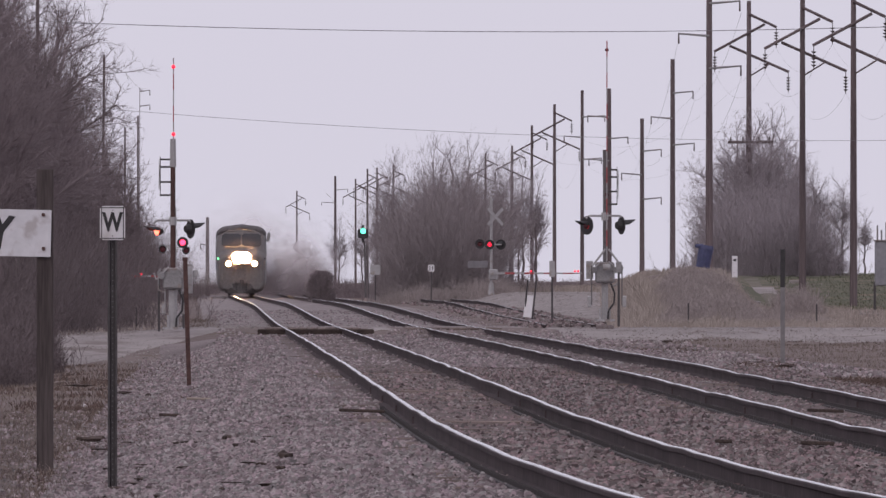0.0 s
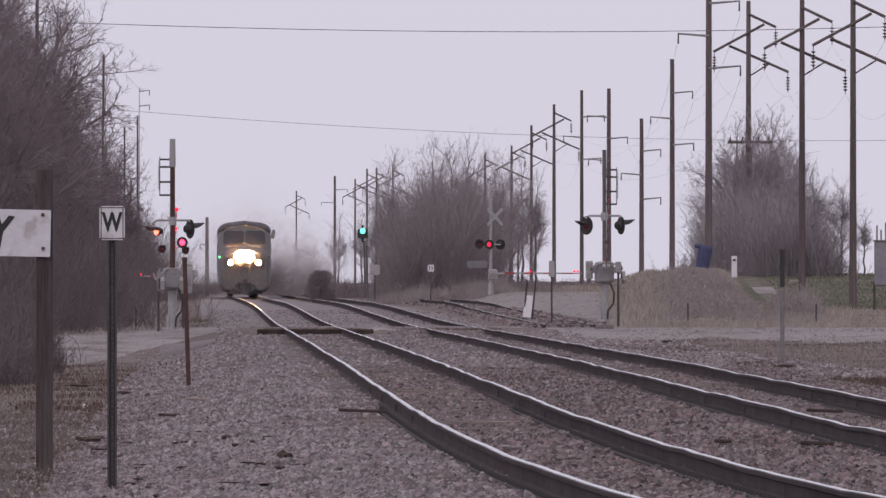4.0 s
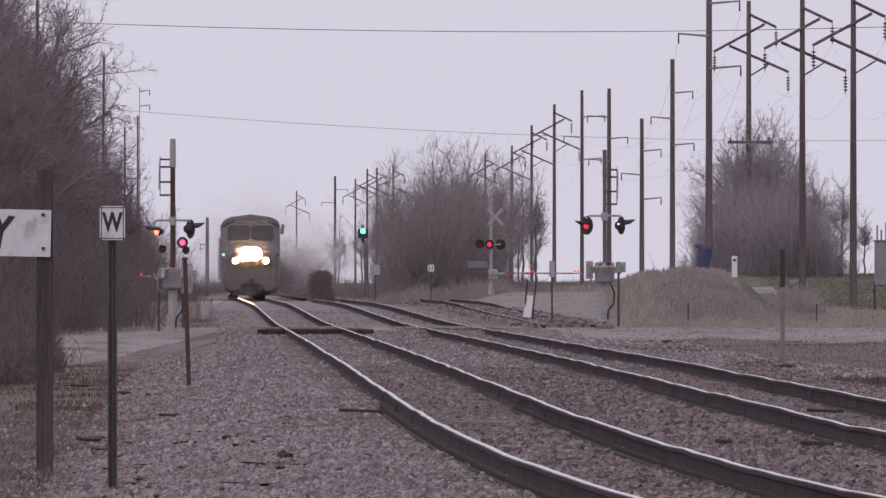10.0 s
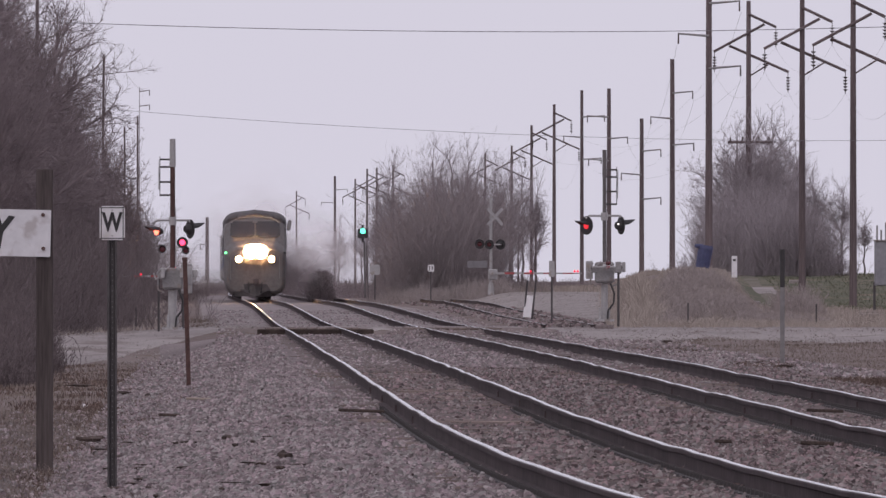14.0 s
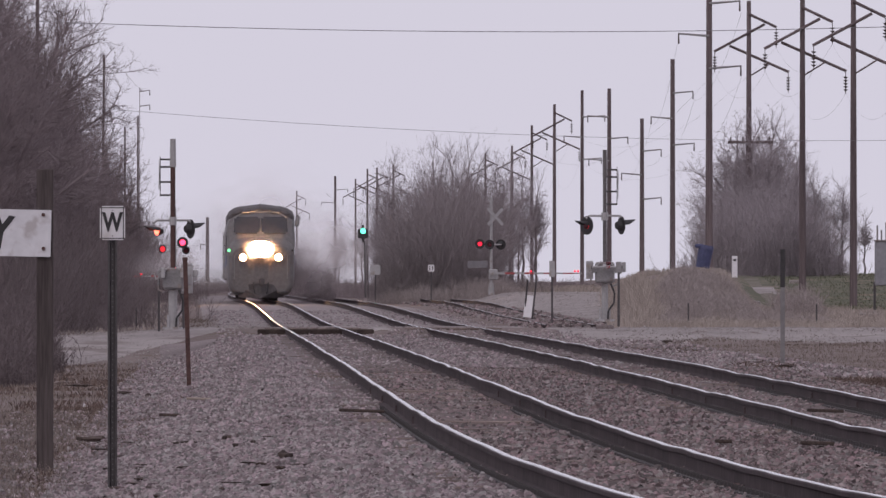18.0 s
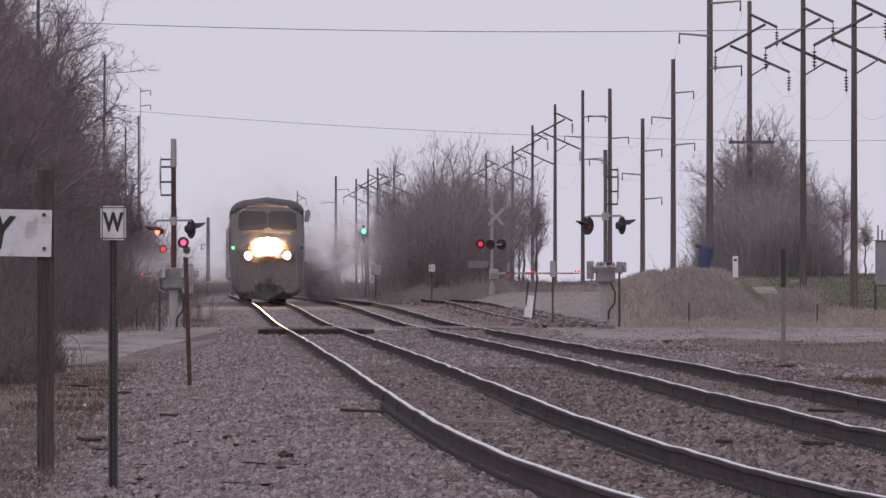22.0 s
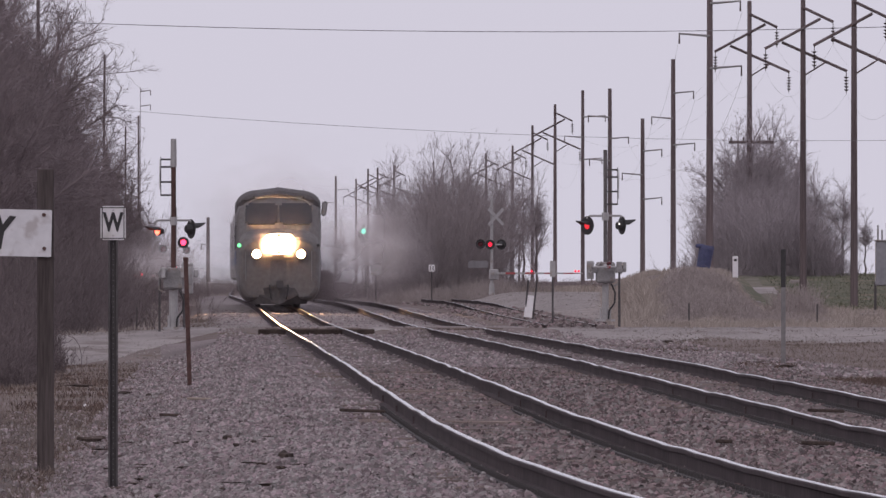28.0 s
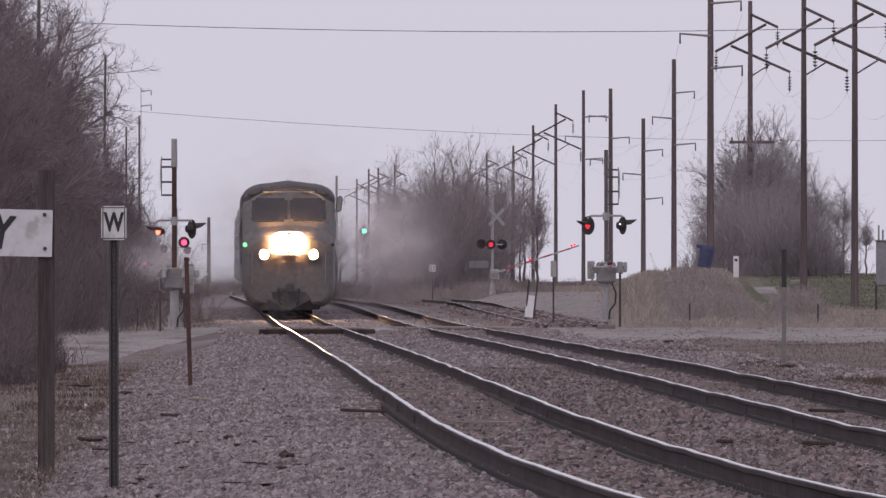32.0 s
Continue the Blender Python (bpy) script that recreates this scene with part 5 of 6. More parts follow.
# windscreen panes on the sloping front
for sx in (-1, 1):
    tilt = -math.degrees(math.atan2(0.80, 1.13))
    o = part("windscreen", plate(1.22, 0.98, 0.03, 0.1), M["glass"], loco, "dark tinted windscreen pane")
    o.matrix_basis = pose(0.65 * sx, 0.80, 3.56, tilt, 0, 3 * sx)
    o = part("side_window", box(B(), (1.605 * sx, 2.7, 2.9), (0.03, 1.0, 0.7), 0.01), M["glass"], loco)
    if sx > 0:
        o = part("mirror", plate(0.2, 0.55, 0.1, 0.05), M["dark_steel"], loco)
        o.matrix_basis = pose(1.74 * sx, 1.5, 3.76, 0, 8 * sx, 0)
        part("mirror_face", plate(0.14, 0.47, 0.01, 0.03), M["galv"], o).location = (0, -0.056, 0)
        part("mirror_arm", rod(B(), (1.5 * sx, 1.6, 3.4), (1.72 * sx, 1.52, 3.7), 0.02), M["black"], loco)
    part("blue_band", box(B(), (1.605 * sx, 11.0, 1.9), (0.02, 19.0, 0.5), 0.004), M["loco_blue"], loco)
    part("grab_rail", tube(B(), [(1.25 * sx, 0.1, 1.0), (1.25 * sx, -0.06, 1.05), (1.25 * sx, -0.06, 2.1), (1.25 * sx, 0.1, 2.15)], 0.016), M["galv"], loco)
    hz = part("ditch_light", rod(B(), (0.84 * sx, 0.1, 2.03), (0.84 * sx, -0.06, 2.03), 0.14, 0.16, 14), M["black"], loco)
    # lens drawn wider than a real one to include its glare
    part("lens", dome(B(), (0.84 * sx, -0.062, 2.03), (0.16, 0.012, 0.16), 14, 8), M["ditch"], hz)
    # added tube, shields the nose from the ditch light
    V, F = [], []
    for i in range(20):
        w = 2 * math.pi * i / 20
        for r, y in ((0.165, -0.03), (0.175, -0.24), (0.195, -0.24), (0.185, -0.03)):
            V.append((0.84 * sx + r * math.cos(w), y, 2.03 + r * math.sin(w)))
        F += [(4 * i + q, 4 * i + q + 1, (4 * i + 4) % 80 + q + 1, (4 * i + 4) % 80 + q) for q in range(3)]
    part("rim", (V, F), M["black"], hz, "black tube added to keep lamplight off the nose")
    cl = part("marker_light", rod(B(), (1.5 * sx, 0.6, 2.36), (1.5 * sx, 0.1, 2.36), 0.06, 0.06, 10), M["black"], loco)
    if sx < 0:
        part("lens", dome(B(), (1.5 * sx, 0.095, 2.36), (0.075, 0.03, 0.075), 10, 6), M["green_small"], cl)
    part("step", box(B(), (1.12 * sx, 0.2, 0.4), (0.3, 0.5, 0.05), 0.01), M["dark_steel"], loco)
nose = part("headlight", plate(1.2, 0.72, 0.1, 0.34), M["loco_dark"], loco, "headlight housing with two round lamps")
nose.location = (0, -0.04, 2.42)
# oversized lenses: the glare of the headlight is put into their shape
for sx in (-0.24, 0.24):
    part("lens", dome(B(), (sx, -0.055, 0.0), (0.31, 0.02, 0.345), 18, 10), M["lamp"], nose)
# added deep rim, blocks the headlight's sideways spill
V, F = [], []
for i in range(28):
    w = 2 * math.pi * i / 28
    for r, y in ((1.0, -0.03), (1.06, -0.4), (1.10, -0.4), (1.04, -0.03)):
        V.append((0.57 * r * math.copysign(abs(math.cos(w)) ** 0.7, math.cos(w)), y, 0.37 * r * math.copysign(abs(math.sin(w)) ** 0.7, math.sin(w))))
    F += [(4 * i + q, 4 * i + q + 1, (4 * i + 4) % 112 + q + 1, (4 * i + 4) % 112 + q) for q in range(3)]
part("rim", (V, F), M["loco_dark"], nose, "deep dark rim added to stop light spilling on the nose")
part("nose_door", box(B(), (0, -0.008, 1.3), (0.62, 0.03, 0.95), 0.006), M["loco_grey"], loco)
for sx in (-0.72, 0.72):
    o = part("number_board", box(B(), (sx, 1.2, 4.18), (0.5, 0.06, 0.12), 0.01), M["black"], loco)
    part("number_bar", box(B(), (sx, 1.165, 4.18), (0.36, 0.012, 0.06)), M["dull_sheet"], o)
V = [(-1.05, 0.2, 0.14), (1.05, 0.2, 0.14), (1.2, 0.2, 0.7), (-1.2, 0.2, 0.7), (0, -0.35, 0.12), (0, -0.2, 0.8)]
part("pilot", (V, [(0, 4, 5, 3), (4, 1, 2, 5), (0, 3, 5, 2, 1, 4)]), M["loco_dark"], loco, "dark pilot plough plate")
cp = rod(B(), (0, 0.2, 0.88), (0, -0.45, 0.88), 0.09, 0.09, 8)
box(cp, (0.04, -0.5, 0.88), (0.26, 0.2, 0.3), 0.03)
part("coupler", cp, M["dark_steel"], loco)
for sx in (-0.35, 0.35):
    part("hose", tube(B(), [(sx, -0.05, 0.85), (sx, -0.28, 0.7), (sx * 0.9, -0.32, 0.45), (sx * 0.8, -0.25, 0.32)], 0.025), M["black"], loco)
for yc in (4.6, 16.6):
    tr = part("truck_frame", box(B(), (0, yc, 0.62), (2.5, 3.9, 0.3), 0.05), M["dark_steel"], loco)
    for dy in (-1.37, 1.37):
        for sx in (-0.7525, 0.7525):
            part("wheel", rod(B(), (sx - 0.07, yc + dy, 0.508), (sx + 0.07, yc + dy, 0.508), 0.508, 0.508, 24), M["dark_steel"], tr)
        part("axle", rod(B(), (-0.75, yc + dy, 0.508), (0.75, yc + dy, 0.508), 0.09, n=10), M["dark_steel"], tr)
part("fuel_tank", box(B(), (0, 10.6, 0.62), (2.7, 5.5, 0.6), 0.12), M["loco_dark"], loco)
for yc in (12.0, 14.0, 16.5, 18.5):
    part("roof_fan", rod(B(), (0, yc, 4.4), (0, yc, 4.55), 0.62, 0.55, 20), M["loco_dark"], loco)
for yc in (6.5, 8.5, 10.5, 12.5, 14.5, 16.5, 18.5):
    for sx in (-1, 1):
        part("side_grille", box(B(), (1.608 * sx, yc, 2.7), (0.02, 1.5, 0.9), 0.004), M["loco_dark"], loco)

# ---------------------------------------------------------------- the coaches behind it
def make_coach():
    t = thing("passenger_coach", "stainless steel passenger coach with dark windows behind the locomotive", "railway coach", group="coaches of the train")
    part("body", hull([(0.0, 1.50, 0.95, 3.98, 0.55), (25.8, 1.50, 0.95, 3.98, 0.55)]), M["stainless"], t)
    part("roof", hull([(0.05, 1.38, 3.80, 4.06, 0.6), (25.75, 1.38, 3.80, 4.06, 0.6)]), M["loco_dark"], t, "dark dusty coach roof")
    for sx in (-1, 1):
        for k in range(14):
            part("window", box(B(), (1.503 * sx, 3.2 + 1.5 * k, 2.55), (0.02, 1.05, 0.62), 0.006), M["glass"], t)
        for yc in (1.2, 24.6):
            part("door", box(B(), (1.503 * sx, yc, 2.1), (0.025, 0.9, 2.1), 0.006), M["silver"], t)
        part("blue_band", box(B(), (1.502 * sx, 12.9, 1.75), (0.016, 25.0, 0.3), 0.003), M["loco_blue"], t)
    for yc in (3.4, 22.4):
        tr = part("truck_frame", box(B(), (0, yc, 0.62), (2.4, 3.2, 0.26), 0.04), M["dark_steel"], t)
        for dy in (-1.3, 1.3):
            for sx in (-0.7525, 0.7525):
                part("wheel", rod(B(), (sx - 0.06, yc + dy, 0.457), (sx + 0.06, yc + dy, 0.457), 0.457, 0.457, 20), M["dark_steel"], tr)
    part("underframe", box(B(), (0, 12.9, 0.72), (2.2, 12.0, 0.45), 0.05), M["dark_steel"], t)
    part("diaphragm", box(B(), (0, -0.12, 2.2), (1.2, 0.26, 2.3), 0.03), M["black"], t)
    return t


coaches = [make_coach()]
for n in range(3):
    coaches.append(copy_thing(coaches[0], Matrix.Identity(4)))

# ---------------------------------------------------------------- exhaust haze that the train draws along
haze = thing("exhaust_haze", "thin grey diesel exhaust hanging behind the locomotive", "smoke", kind="stuff")
b = bmesh.new()
bmesh.ops.create_icosphere(b, subdivisions=4, radius=1.0)
bmesh.ops.delete(b, geom=[v for v in b.verts if v.co.y > 0.05], context="VERTS")
for v in b.verts:
    v.co *= 1 + 0.12 * noise.noise(v.co * 2.3)
puff_mesh = bpy.data.meshes.new("puff")
b.to_mesh(puff_mesh)
b.free()
puff_mesh.materials.append(M["smoke"])
puff_mesh.polygons.foreach_set("use_smooth", [True] * len(puff_mesh.polygons))
# x to the side, metres behind the front, height, half sizes
for dx, dy, dz, sx, sy, sz in [(2.4, 15, 1.5, 2.9, 6, 2.7), (3.2, 36, 1.5, 4.2, 10, 3.4), (-4.0, 48, 1.0, 6.0, 14, 2.2), (3.9, 70, 2.4, 3.9, 14, 4.0), (0.4, 90, 3.6, 6.4, 18, 5.0), (-5.0, 120, 1.3, 7.0, 20, 2.8), (4.0, 150, 1.8, 6.5, 22, 3.6)]:
    o = new("puff", puff_mesh)
    o.parent = haze
    o.matrix_basis = Matrix.Translation((dx, dy, dz)) @ Matrix.Diagonal((sx, sy, sz, 1))

# ---------------------------------------------------------------- debris on the shoulder
rnd = random.Random(9)


def lump(name, at, size, material, label, category, seed):
    b = bmesh.new()
    bmesh.ops.create_icosphere(b, subdivisions=2, radius=1.0)
    for v in b.verts:
        v.co *= 1 + 0.7 * noise.noise(v.co * 1.9 + Vector((seed * 3.7, 0, 0)))
        v.co = Vector((v.co.x * size[0], v.co.y * size[1], v.co.z * size[2]))
    o = part(name, b, material)
    o.location = at
    return tagged(o, label, category)


for k, (at, w, h) in enumerate([((-4.04, 162.5, -0.63), 0.16, 0.034), ((-1.38, 122.5, -0.34), 0.055, 0.05), ((-2.17, 142.5, -0.40), 0.045, 0.03), ((-6.49, 252.0, -0.68), 0.18, 0.03), ((-5.18, 229.0, -0.63), 0.12, 0.03), ((-4.54, 218.5, -0.58), 0.06, 0.03),
                                     ((2.31, 261.0, -0.23), 0.06, 0.03), ((5.56, 351.0, -0.32), 0.12, 0.04), ((6.34, 261.5, -0.39), 0.12, 0.03)]):
    lump("dark_clod", (at[0], at[1], at[2] + 0.07), (w * 1.1, 0.12, h * 0.95), M["clod"], "dark clod of bark and dirt on the ballast", "debris", k)
for (xx, yy, zz), w, tn in [((-3.30, 191.0, -0.43), 0.34, 6), ((3.35, 126.5, -0.29), 0.30, 4), ((2.54, 128.0, -0.29), 0.14, 10), ((-3.44, 177.5, -0.52), 0.26, 8), ((-0.90, 156.0, -0.27), 0.50, 8), ((4.22, 156.0, -0.27), 0.4, 5)]:
    o = part("wood_scrap", box(B(), (0, 0, 0), (w, 0.12, 0.035), 0.008), M["pale_wood"] if tn == 6 else M["clod"])
    o.matrix_basis = pose(xx, yy, zz + 0.09, 0, 2, tn)
    tagged(o, "splintered scrap of old timber lying on the ballast", "debris")
for k in range(34):
    y = rnd.uniform(108, 158)
    x = -0.0253 * y + 0.0158 * y * rnd.random() ** 0.8
    lump("bark_chip", (x, y, ground_z(x, y) + 0.07), (rnd.uniform(0.02, 0.1), rnd.uniform(0.04, 0.1), rnd.uniform(0.006, 0.016)), M["clod"], "dark splinter of bark lying on the ballast", "debris", k + 20)
lump("pale_stone", (-5.34, 210.5, -0.63), (0.05, 0.05, 0.05), M["white"], "pale stone lying in the grass", "stone", 3)

weed = thing("dry_weed", "thin bare weed stalk bending over the gravel apron", "weed", at=(-8.45, 329.0, ground_z(-8.45, 329.0)))
part("stalk", tube(B(), [(0, 0, -0.05), (0.02, 0, 0.35), (-0.04, 0, 0.62), (-0.16, 0, 0.8), (-0.3, 0, 0.84)], 0.008, 5), M["bark"], weed)
part("twig", tube(B(), [(0.02, 0, 0.35), (0.1, 0, 0.55), (0.2, 0, 0.62)], 0.005, 5), M["bark"], weed)
part("twig", tube(B(), [(-0.16, 0, 0.8), (-0.28, 0, 0.7), (-0.42, 0, 0.66)], 0.005, 5), M["bark"], weed)
part("twig", tube(B(), [(-0.5, 0, 0.02), (-0.46, 0, 0.3), (-0.48, 0, 0.55)], 0.006, 5), M["bark"], weed)

# ---------------------------------------------------------------- dry grass


def grass(name, count, area, height, material, label, seed, width=0.012, bend=0.22):
    r = random.Random(seed)
    V, F = [], []
    for _ in range(count):
        x, y = area(r)
        z = ground_z(x, y) + bumpy(x, y) + 0.02
        h = height * r.uniform(0.35, 1.0)
        w = width * r.uniform(0.6, 1.4)
        dx, dy = r.gauss(0, bend) * h, r.gauss(0, bend) * h
        k = len(V)
        V += [(x - w, y, z - 0.03), (x + w, y, z - 0.03), (x + dx * 0.5 + w * 0.6, y + dy * 0.5, z + h * 0.62), (x + dx * 0.5 - w * 0.6, y + dy * 0.5, z + h * 0.62), (x + dx * 1.3, y + dy * 1.3, z + h)]
        F += [(k, k + 1, k + 2, k + 3), (k + 3, k + 2, k + 4)]
    return tagged(part(name, (V, F), material), label, "grass", kind="stuff")


def patchy(area, scale, keep, seed=0.0):
    """Only where a slow noise is high, so that the tufts stand in patches."""
    def pick(r):
        while True:
            x, y = area(r)
            if noise.noise((x * scale, y * scale * 0.25, 3.3 + seed)) + r.gauss(0, 0.16) > keep:
                return x, y
    return pick


def bank_area(r):
    q = 130 * r.random() ** 1.3
    return r.uniform(5.7 + 0.011 * q, 9.8 + 0.004 * q), 412 + q


grass("dry_grass", 7000, patchy(bank_area, 0.55, 0.0), 0.36, M["dry_grass"], "tall dry grass on the bank behind the road", 41, 0.007, 0.4)
grass("dry_grass", 6000, patchy(lambda r: (lambda y: (r.uniform(4.9, 6.6) + 0.010 * (y - 420), y))(r.uniform(425, 560)), 0.5, -0.1), 0.75, M["dry_grass"], "tall pale grass behind the grey signal mast", 54, 0.008, 0.3)
grass("dry_grass", 8000, patchy(lambda r: (r.uniform(8.5, 17), r.uniform(425, 570)), 0.4, 0.0), 0.3, M["dry_grass"], "dry grass on the flat below the lawn", 49, 0.008, 0.4)
grass("dry_grass", 12000, patchy(lambda r: (r.uniform(5.6, 14.5), r.uniform(407, 425)), 0.8, 0.05), 0.28, M["dry_grass"], "dry grass fringe along the road", 42, 0.006, 0.4)
grass("dry_grass", 20000, lambda r: ((lambda y: (centre(y) - 4.1 - 3.4 * r.random() ** 0.8, y))(r.uniform(92, 200))), 0.13, M["straw"], "short dead grass beside the ballast", 43, 0.003, 0.55)
grass("dry_grass", 9000, patchy(lambda r: ((lambda y: (centre(y) - 3.5 - 2.2 * r.random(), y))(r.uniform(92, 215))), 0.8, 0.05), 0.07, M["litter"], "brown leaves and dead grass at the ballast's edge", 51, 0.005, 0.9)
grass("dry_grass", 12000, lambda r: ((lambda y: (centre(y) - r.uniform(4.2, 13), y))(r.uniform(200, 358))), 0.07, M["straw"], "short dry grass in the low ground", 44, 0.005, 0.8)
grass("dry_grass", 5000, patchy(lambda r: ((lambda y: (centre(y) - r.uniform(3.0, 7.5), y))(r.uniform(200, 350))), 0.5, 0.12, 9.0), 0.06, M["litter"], "dark litter washed down the shoulder", 52, 0.008, 0.9)
grass("dry_grass", 5000, patchy(lambda r: ((lambda y: (centre(y) - r.uniform(2.4, 11), y))(r.uniform(384, 520))), 0.45, 0.05, 6.0), 0.1, M["straw"], "matted grass on the dirt beyond the crossing", 56, 0.012, 0.8)
grass("leaf_litter", 3000, patchy(lambda r: ((lambda y: (centre(y) + TRACK_GAP + r.uniform(3.0, 14), y))(r.uniform(338, 378))), 0.6, 0.1, 4.0), 0.04, M["straw"], "dark litter scattered on the road's edge", 55, 0.009, 0.9)
grass("leaf_litter", 7000, patchy(lambda r: ((lambda y: (centre(y) + TRACK_GAP + r.uniform(2.3, 4.6), y))(r.uniform(150, 330))), 0.6, 0.05, 2.0), 0.07, M["litter"], "dark leaves and twigs along the second track", 53, 0.008, 0.9)
grass("dry_grass", 8000, lambda r: ((lambda y: (centre(y) + TRACK_GAP + r.uniform(3.4, 10), y))(r.uniform(215, 345))), 0.05, M["straw"], "thin dry grass between track and road", 45, 0.005, 0.9)
grass("dry_grass", 9000, lambda r: ((lambda y: (centre(y) - r.uniform(4, 16), y))(r.uniform(392, 760))), 0.22, M["dry_grass"], "dry grass at the foot of the wood", 46, 0.012, 0.5)
grass("lawn_grass", 7000, lambda r: (r.uniform(15.0, 24), r.uniform(560, 690)), 0.12, M["green_grass"], "short green grass on the bank", 47, 0.012)
grass("dry_grass", 7000, lambda r: (r.uniform(-1, 12), r.uniform(700, 960)), 0.4, M["dry_grass"], "pale dry grass by the far fence", 48, 0.02)

# ---------------------------------------------------------------- ballast stones and ties
STONE = [(-1, -1, -0.8), (1, -1, -0.8), (1, 1, -0.8), (-1, 1, -0.8), (-0.55, 0, 1), (0.55, 0, 1)]
BLOCK = [(-1, -1, -1), (1, -1, -1), (1, 1, -1), (-1, 1, -1), (-1, -1, 1), (1, -1, 1), (1, 1, 1), (-1, 1, 1)]
BLOCK_F = [(4, 5, 6, 7), (0, 1, 5, 4), (1, 2, 6, 5), (2, 3, 7, 6), (3, 0, 4, 7)]
STONE_F = np.array([(0, 1, 5), (0, 5, 4), (1, 2, 5), (2, 3, 4), (2, 4, 5), (3, 0, 4)])


def stones(name, n, y0, y1, u0, u1, size, label, seed, power=1.0, material="ballast", lift=0.05):
    g = np.random.default_rng(seed)
    ys = y0 + (y1 - y0) * g.random(n) ** power
    us = u0 + (u1 - u0) * g.random(n)
    # the dirt round the ties holds fewer stones
    inside = (np.abs(us) < 1.35) | (np.abs(us - TRACK_GAP) < 1.3)
    shoulder = (us > -1.5) & (us < -0.8) & (ys > 125)
    dirt = np.array([noise.noise((0.7 * u, 0.06 * y, 8.8)) for u, y in zip(us, ys)]) > 0.1
    keep = (~inside | (g.random(n) < np.where(shoulder, 0.24, 0.85))) & (~dirt | (g.random(n) < 0.5))
    ys, us = ys[keep], us[keep]
    n = len(us)
    base = np.empty((n, 3))
    for i in range(n):
        x = centre(ys[i]) + us[i]
        base[i] = (x, ys[i], ground_z(x, ys[i]) + bumpy(x, ys[i]) + lift)
    v = np.tile(np.array(STONE, float), (n, 1, 1))
    v *= 0.5 + 0.5 * g.random((n, 6, 1)) * np.array([1, 1, 1])
    v += g.normal(0, 0.22, (n, 6, 3))
    sz = size * (0.5 + 1.1 * g.random((n, 1, 1)) ** 2) * np.array([1.15, 1.0, 0.8])
    v *= sz
    a = g.random(n) * 6.283
    c, s = np.cos(a)[:, None], np.sin(a)[:, None]
    t = g.normal(0, 0.35, n)[:, None]
    x, y, z = v[..., 0] * c - v[..., 1] * s, v[..., 0] * s + v[..., 1] * c, v[..., 2]
    x, z = x * np.cos(t) - z * np.sin(t), x * np.sin(t) + z * np.cos(t)
    v = np.stack([x, y, z], -1) + base[:, None, :]
    f = (STONE_F[None] + 6 * np.arange(n)[:, None, None]).reshape(-1)
    me = bpy.data.meshes.new(name)
    me.vertices.add(6 * n)
    me.vertices.foreach_set("co", v.reshape(-1))
    me.loops.add(18 * n)
    me.loops.foreach_set("vertex_index", f.astype(np.int32))
    me.polygons.add(6 * n)
    me.polygons.foreach_set("loop_start", (3 * np.arange(6 * n)).astype(np.int32))
    me.update(calc_edges=True)
    me.materials.append(M[material])
    return tagged(new(name, me), label, "ballast", kind="stuff")


U1 = TRACK_GAP + 3.3
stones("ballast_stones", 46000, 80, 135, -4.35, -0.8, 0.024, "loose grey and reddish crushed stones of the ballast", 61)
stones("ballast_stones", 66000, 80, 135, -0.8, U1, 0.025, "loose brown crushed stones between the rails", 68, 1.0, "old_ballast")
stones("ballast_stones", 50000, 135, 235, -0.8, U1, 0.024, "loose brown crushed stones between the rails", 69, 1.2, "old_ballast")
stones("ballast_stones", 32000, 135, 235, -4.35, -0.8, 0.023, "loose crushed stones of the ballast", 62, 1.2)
stones("ballast_stones", 30000, 235, 362, -4.5, U1 + 2.0, 0.029, "loose crushed stones of the ballast near the crossing", 63, 1.1)
stones("ballast_stones", 6000, 395, 560, -2.6, U1 - 0.8, 0.03, "loose crushed stones of the ballast beyond the crossing", 64)


stones("ballast_stones", 4500, 84, 200, -5.6, -4.2, 0.02, "scattered ballast stones in the dead grass", 75)
stones("gravel_stones", 5000, 358, 386, -12.5, -3.6, 0.022, "loose pale gravel on the road apron", 65, 1.0, "gravel", 0.03)
stones("gravel_stones", 6000, 362, 404, TRACK_GAP + 3.2, 24, 0.022, "loose pale gravel on the road", 66, 1.0, "gravel", 0.03)
stones("gravel_stones", 9000, 410, 690, 9.6, 14.5, 0.028, "loose pale gravel on the yard", 73, 1.0, "gravel", 0.03)
stones("siding_stones", 5000, 432, 740, 6.9, 9.7, 0.045, "brown stones and rubble round the old siding", 74, 1.0, "old_ballast", 0.07)
stones("gravel_stones", 7000, 384, 470, -11, -1.2, 0.035, "scattered stones on the dirt beyond the crossing", 77, 1.4, "gravel", 0.03)
stones("siding_rubble", 2200, 430, 560, 6.7, 9.9, 0.06, "brown lumps of dirt and rubble along the siding", 76, 1.3, "old_ballast", 0.06)
stones("ballast_stones", 2500, 362, 375, -2.6, U1, 0.03, "loose crushed stones beside the crossing planks", 67)


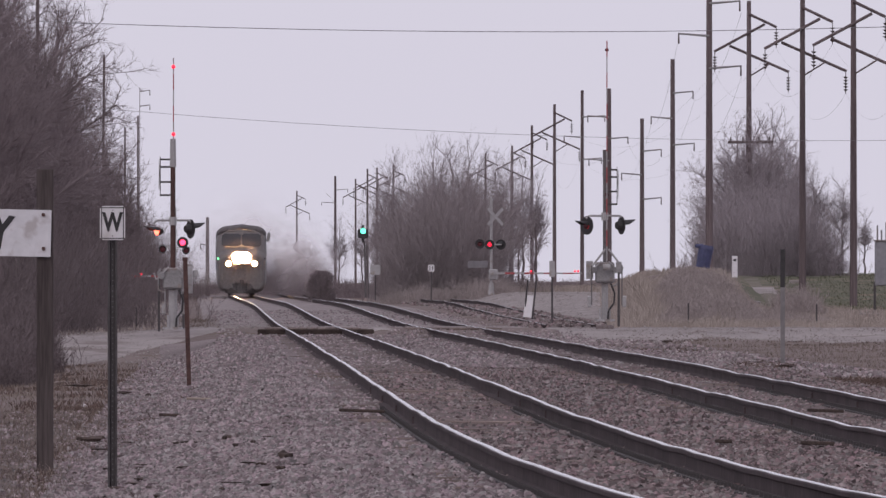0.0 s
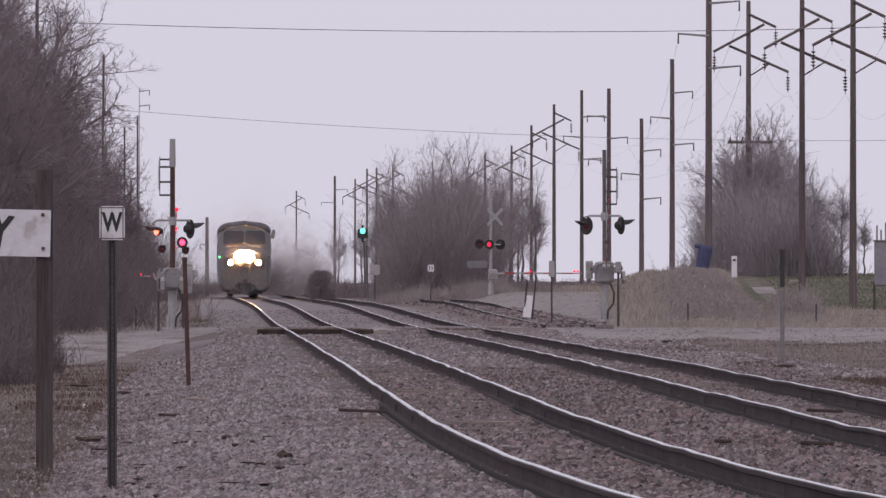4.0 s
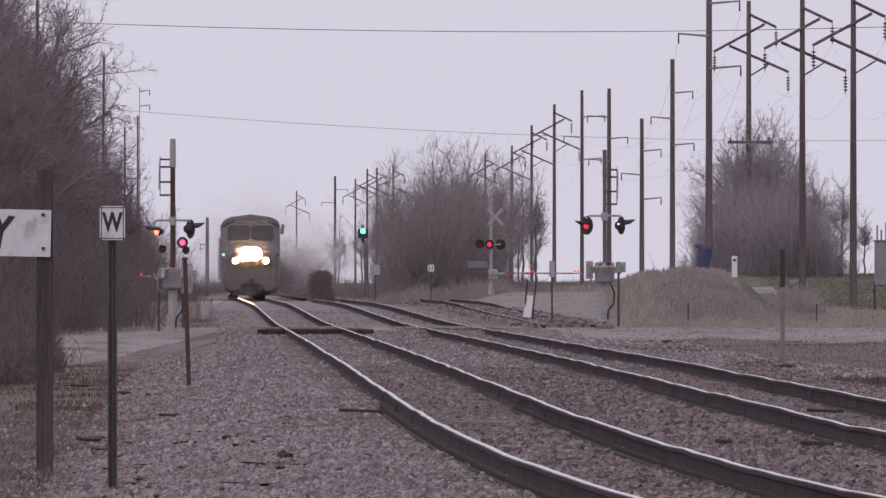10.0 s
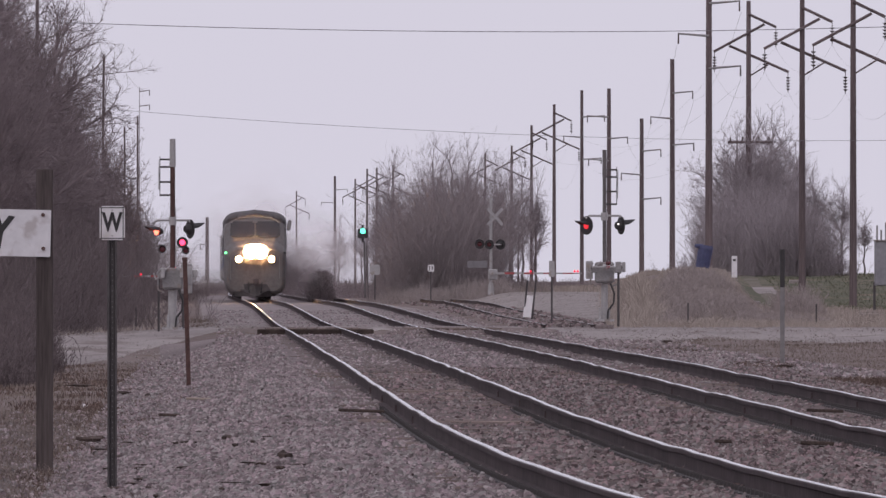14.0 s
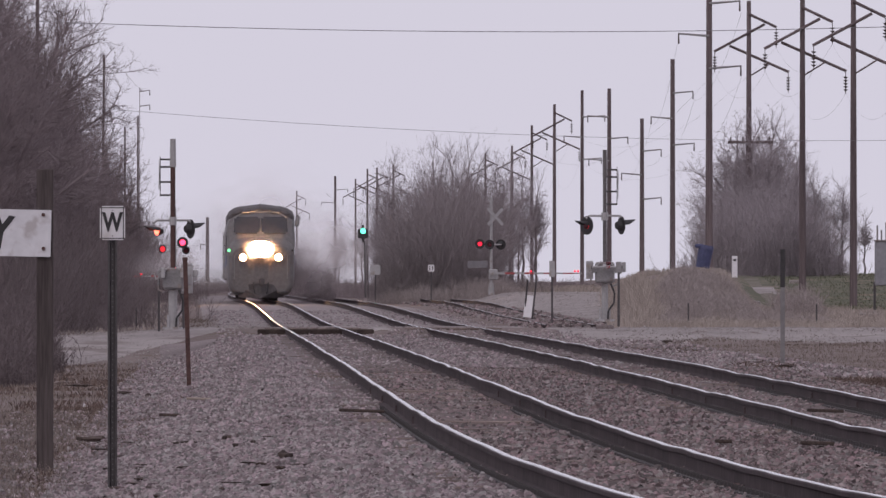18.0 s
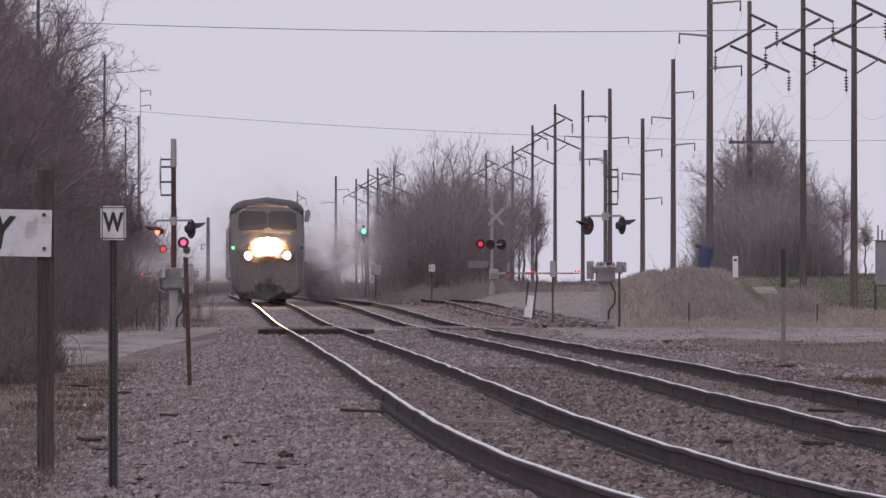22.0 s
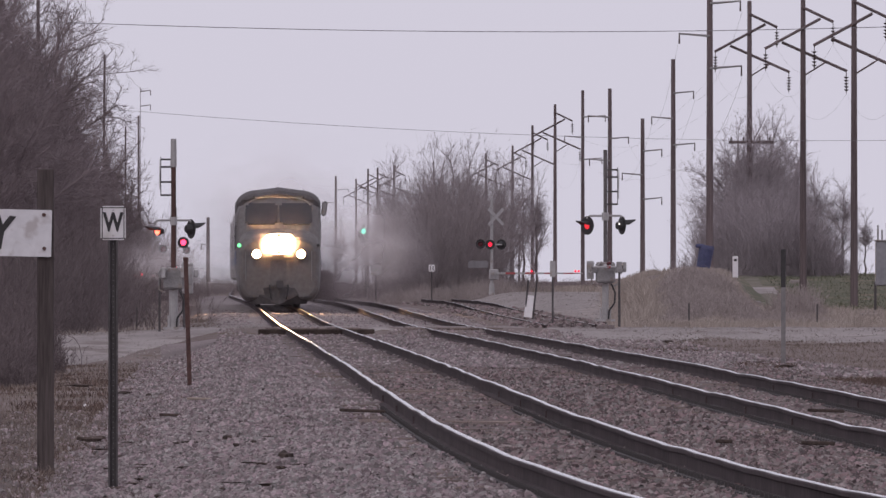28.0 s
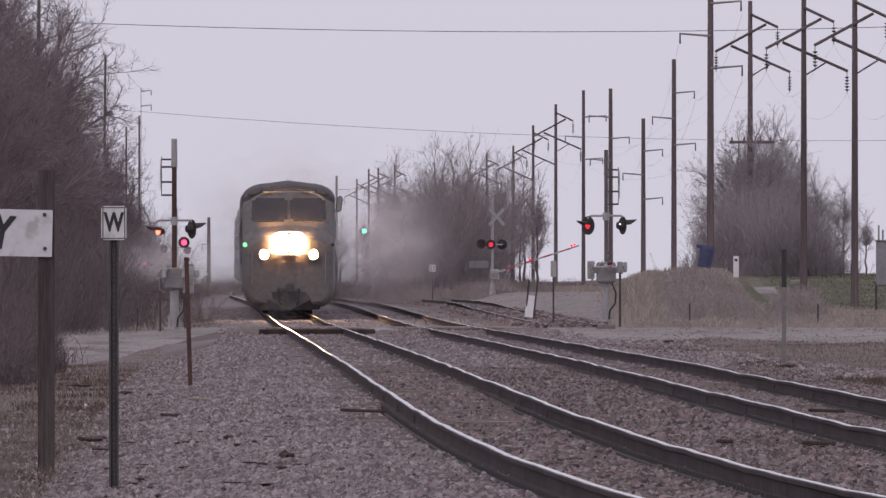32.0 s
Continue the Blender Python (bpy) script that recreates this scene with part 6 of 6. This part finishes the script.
def lay_ties(track, offset, y0, y1, gap, seed, single, sunk=0.0):
    r = random.Random(seed)
    y = y0
    V, F = [], []
    while y < y1:
        x, z = centre(y) + offset + r.gauss(0, 0.04), rail_z(y) - 0.196 - sunk + r.gauss(0, 0.012)
        ang = -0.02 + r.gauss(0, 0.012)
        if single:
            o = new("tie", tie_mesh)
            o.parent = track
            o.matrix_basis = Matrix.Translation((x, y, z)) @ Matrix.Rotation(ang, 4, "Z")
        else:
            k = len(V)
            for a, b, c in BLOCK:
                px, py = a * 1.275, b * 0.11
                V.append((x + px - py * ang, y + py + px * ang, z - 0.09 + c * 0.09))
            F += [tuple(int(q) + k for q in f) for f in BLOCK_F]
        y += gap
    if V:
        tagged(part("tie_run", (V, F), M["tie"], track), kind="stuff")


for tr, off, sd in ((tracks[0], 0.0, 71), (tracks[1], TRACK_GAP, 72)):
    lay_ties(tr, off, 80, 230, 0.53, sd, True)
    lay_ties(tr, off, 230.3, 375, 0.53, sd + 5, False, 0.02)
    lay_ties(tr, off, 390, 900, 0.55, sd + 9, False, 0.045)
    lay_ties(tr, off, -40, 80, 0.53, sd + 13, False)
for tr, off, n in ((tracks[0], 0.0, 147), (tracks[1], TRACK_GAP, 147)):
    for k in range(n):
        y = (82 if off == 0.0 else 108) + 0.53 * (k + 1)
        for sx in (-0.7525, 0.7525):
            o = new("tie_plate", plate_mesh)
            o.parent = tr
            o.location = (centre(y) + off + sx, y, rail_z(y) - 0.174)

# ---------------------------------------------------------------- what moves


def blink_rows(first, period, on, at_on, at_off):
    """Poses of the added cover: lens bare for a while after each start, covered for the rest."""
    rows = []
    t = first
    while t > -period:
        t -= period
    rows.append((0.0, at_on if t <= 0.0 < t + on or t + period <= 0.0 < t + period + on else at_off))
    while t < 32.0:
        for q, p in ((t, at_off), (t + 0.06, at_on), (t + on, at_on), (t + on + 0.06, at_off)):
            if q > rows[-1][0] + 0.03 and q < 31.97:
                rows.append((q, p))
        t += period
    rows.append((32.0, rows[-1][1]))
    return rows


def motions():
    # train: steady speed along the main track
    rows = []
    for k in range(17):
        t = 2.0 * k
        y = 905.0 - 13.2 * t
        slope = (centre(y + 10) - centre(y - 10)) / 20
        rows.append((t, pose(centre(y) - 0.02, y, rail_z(y + 6), 0, 0, math.degrees(math.atan(-slope)))))
    walk(loco, rows)
    for n, car in enumerate(coaches):
        rows = []
        for k in range(17):
            t = 2.0 * k
            y = 905.0 - 13.2 * t + 22.0 + 26.4 * n
            slope = (centre(y + 23) - centre(y + 3)) / 20
            rows.append((t, pose(centre(y), y, rail_z(y + 13), 0, 0, math.degrees(math.atan(-slope)))))
        walk(car, rows)
    rows = []
    for k in range(17):
        t = 2.0 * k
        y = 905.0 - 13.2 * t
        slope = (centre(y + 130) - centre(y)) / 130
        rows.append((t, pose(centre(y), y, rail_z(y + 60), 0, 0, math.degrees(math.atan(-slope)))))
    walk(haze, rows)
    # gates: local x runs along the arm; a negative turn about y lifts it
    down = [(0.0, 87), (0.3, 76), (0.6, 69), (0.9, 64), (1.2, 60), (1.5, 56), (1.8, 51), (2.1, 46), (2.4, 42), (3.5, 25), (5.0, 4), (5.6, 0), (32.0, 0)]
    up = [(0.0, 0), (30.9, 0), (31.2, 4.5), (31.4, 8), (31.6, 11.5), (32.0, 18)]
    for pv, which in GATES:
        base = pv.matrix_basis.copy()
        rows = down if which == "near" else up
        walk(pv, [(t, base @ pose(0, 0, 0, 0, -a, 0)) for t, a in rows])
    # flashing lamps, put out by added covers that slide over the lenses
    bare, covered = pose(0, 0.09, 0), pose(0, -0.022, 0)
    times = {"near": (9.70, 1.385, 0.72), "far_right": (9.83, 1.0395, 0.57), "far_left": (10.40, 1.0395, 0.42)}
    for s, which in LAMP_COVERS:
        first, period, on = times[which]
        walk(s, blink_rows(first, period, on, bare, covered))


motions()
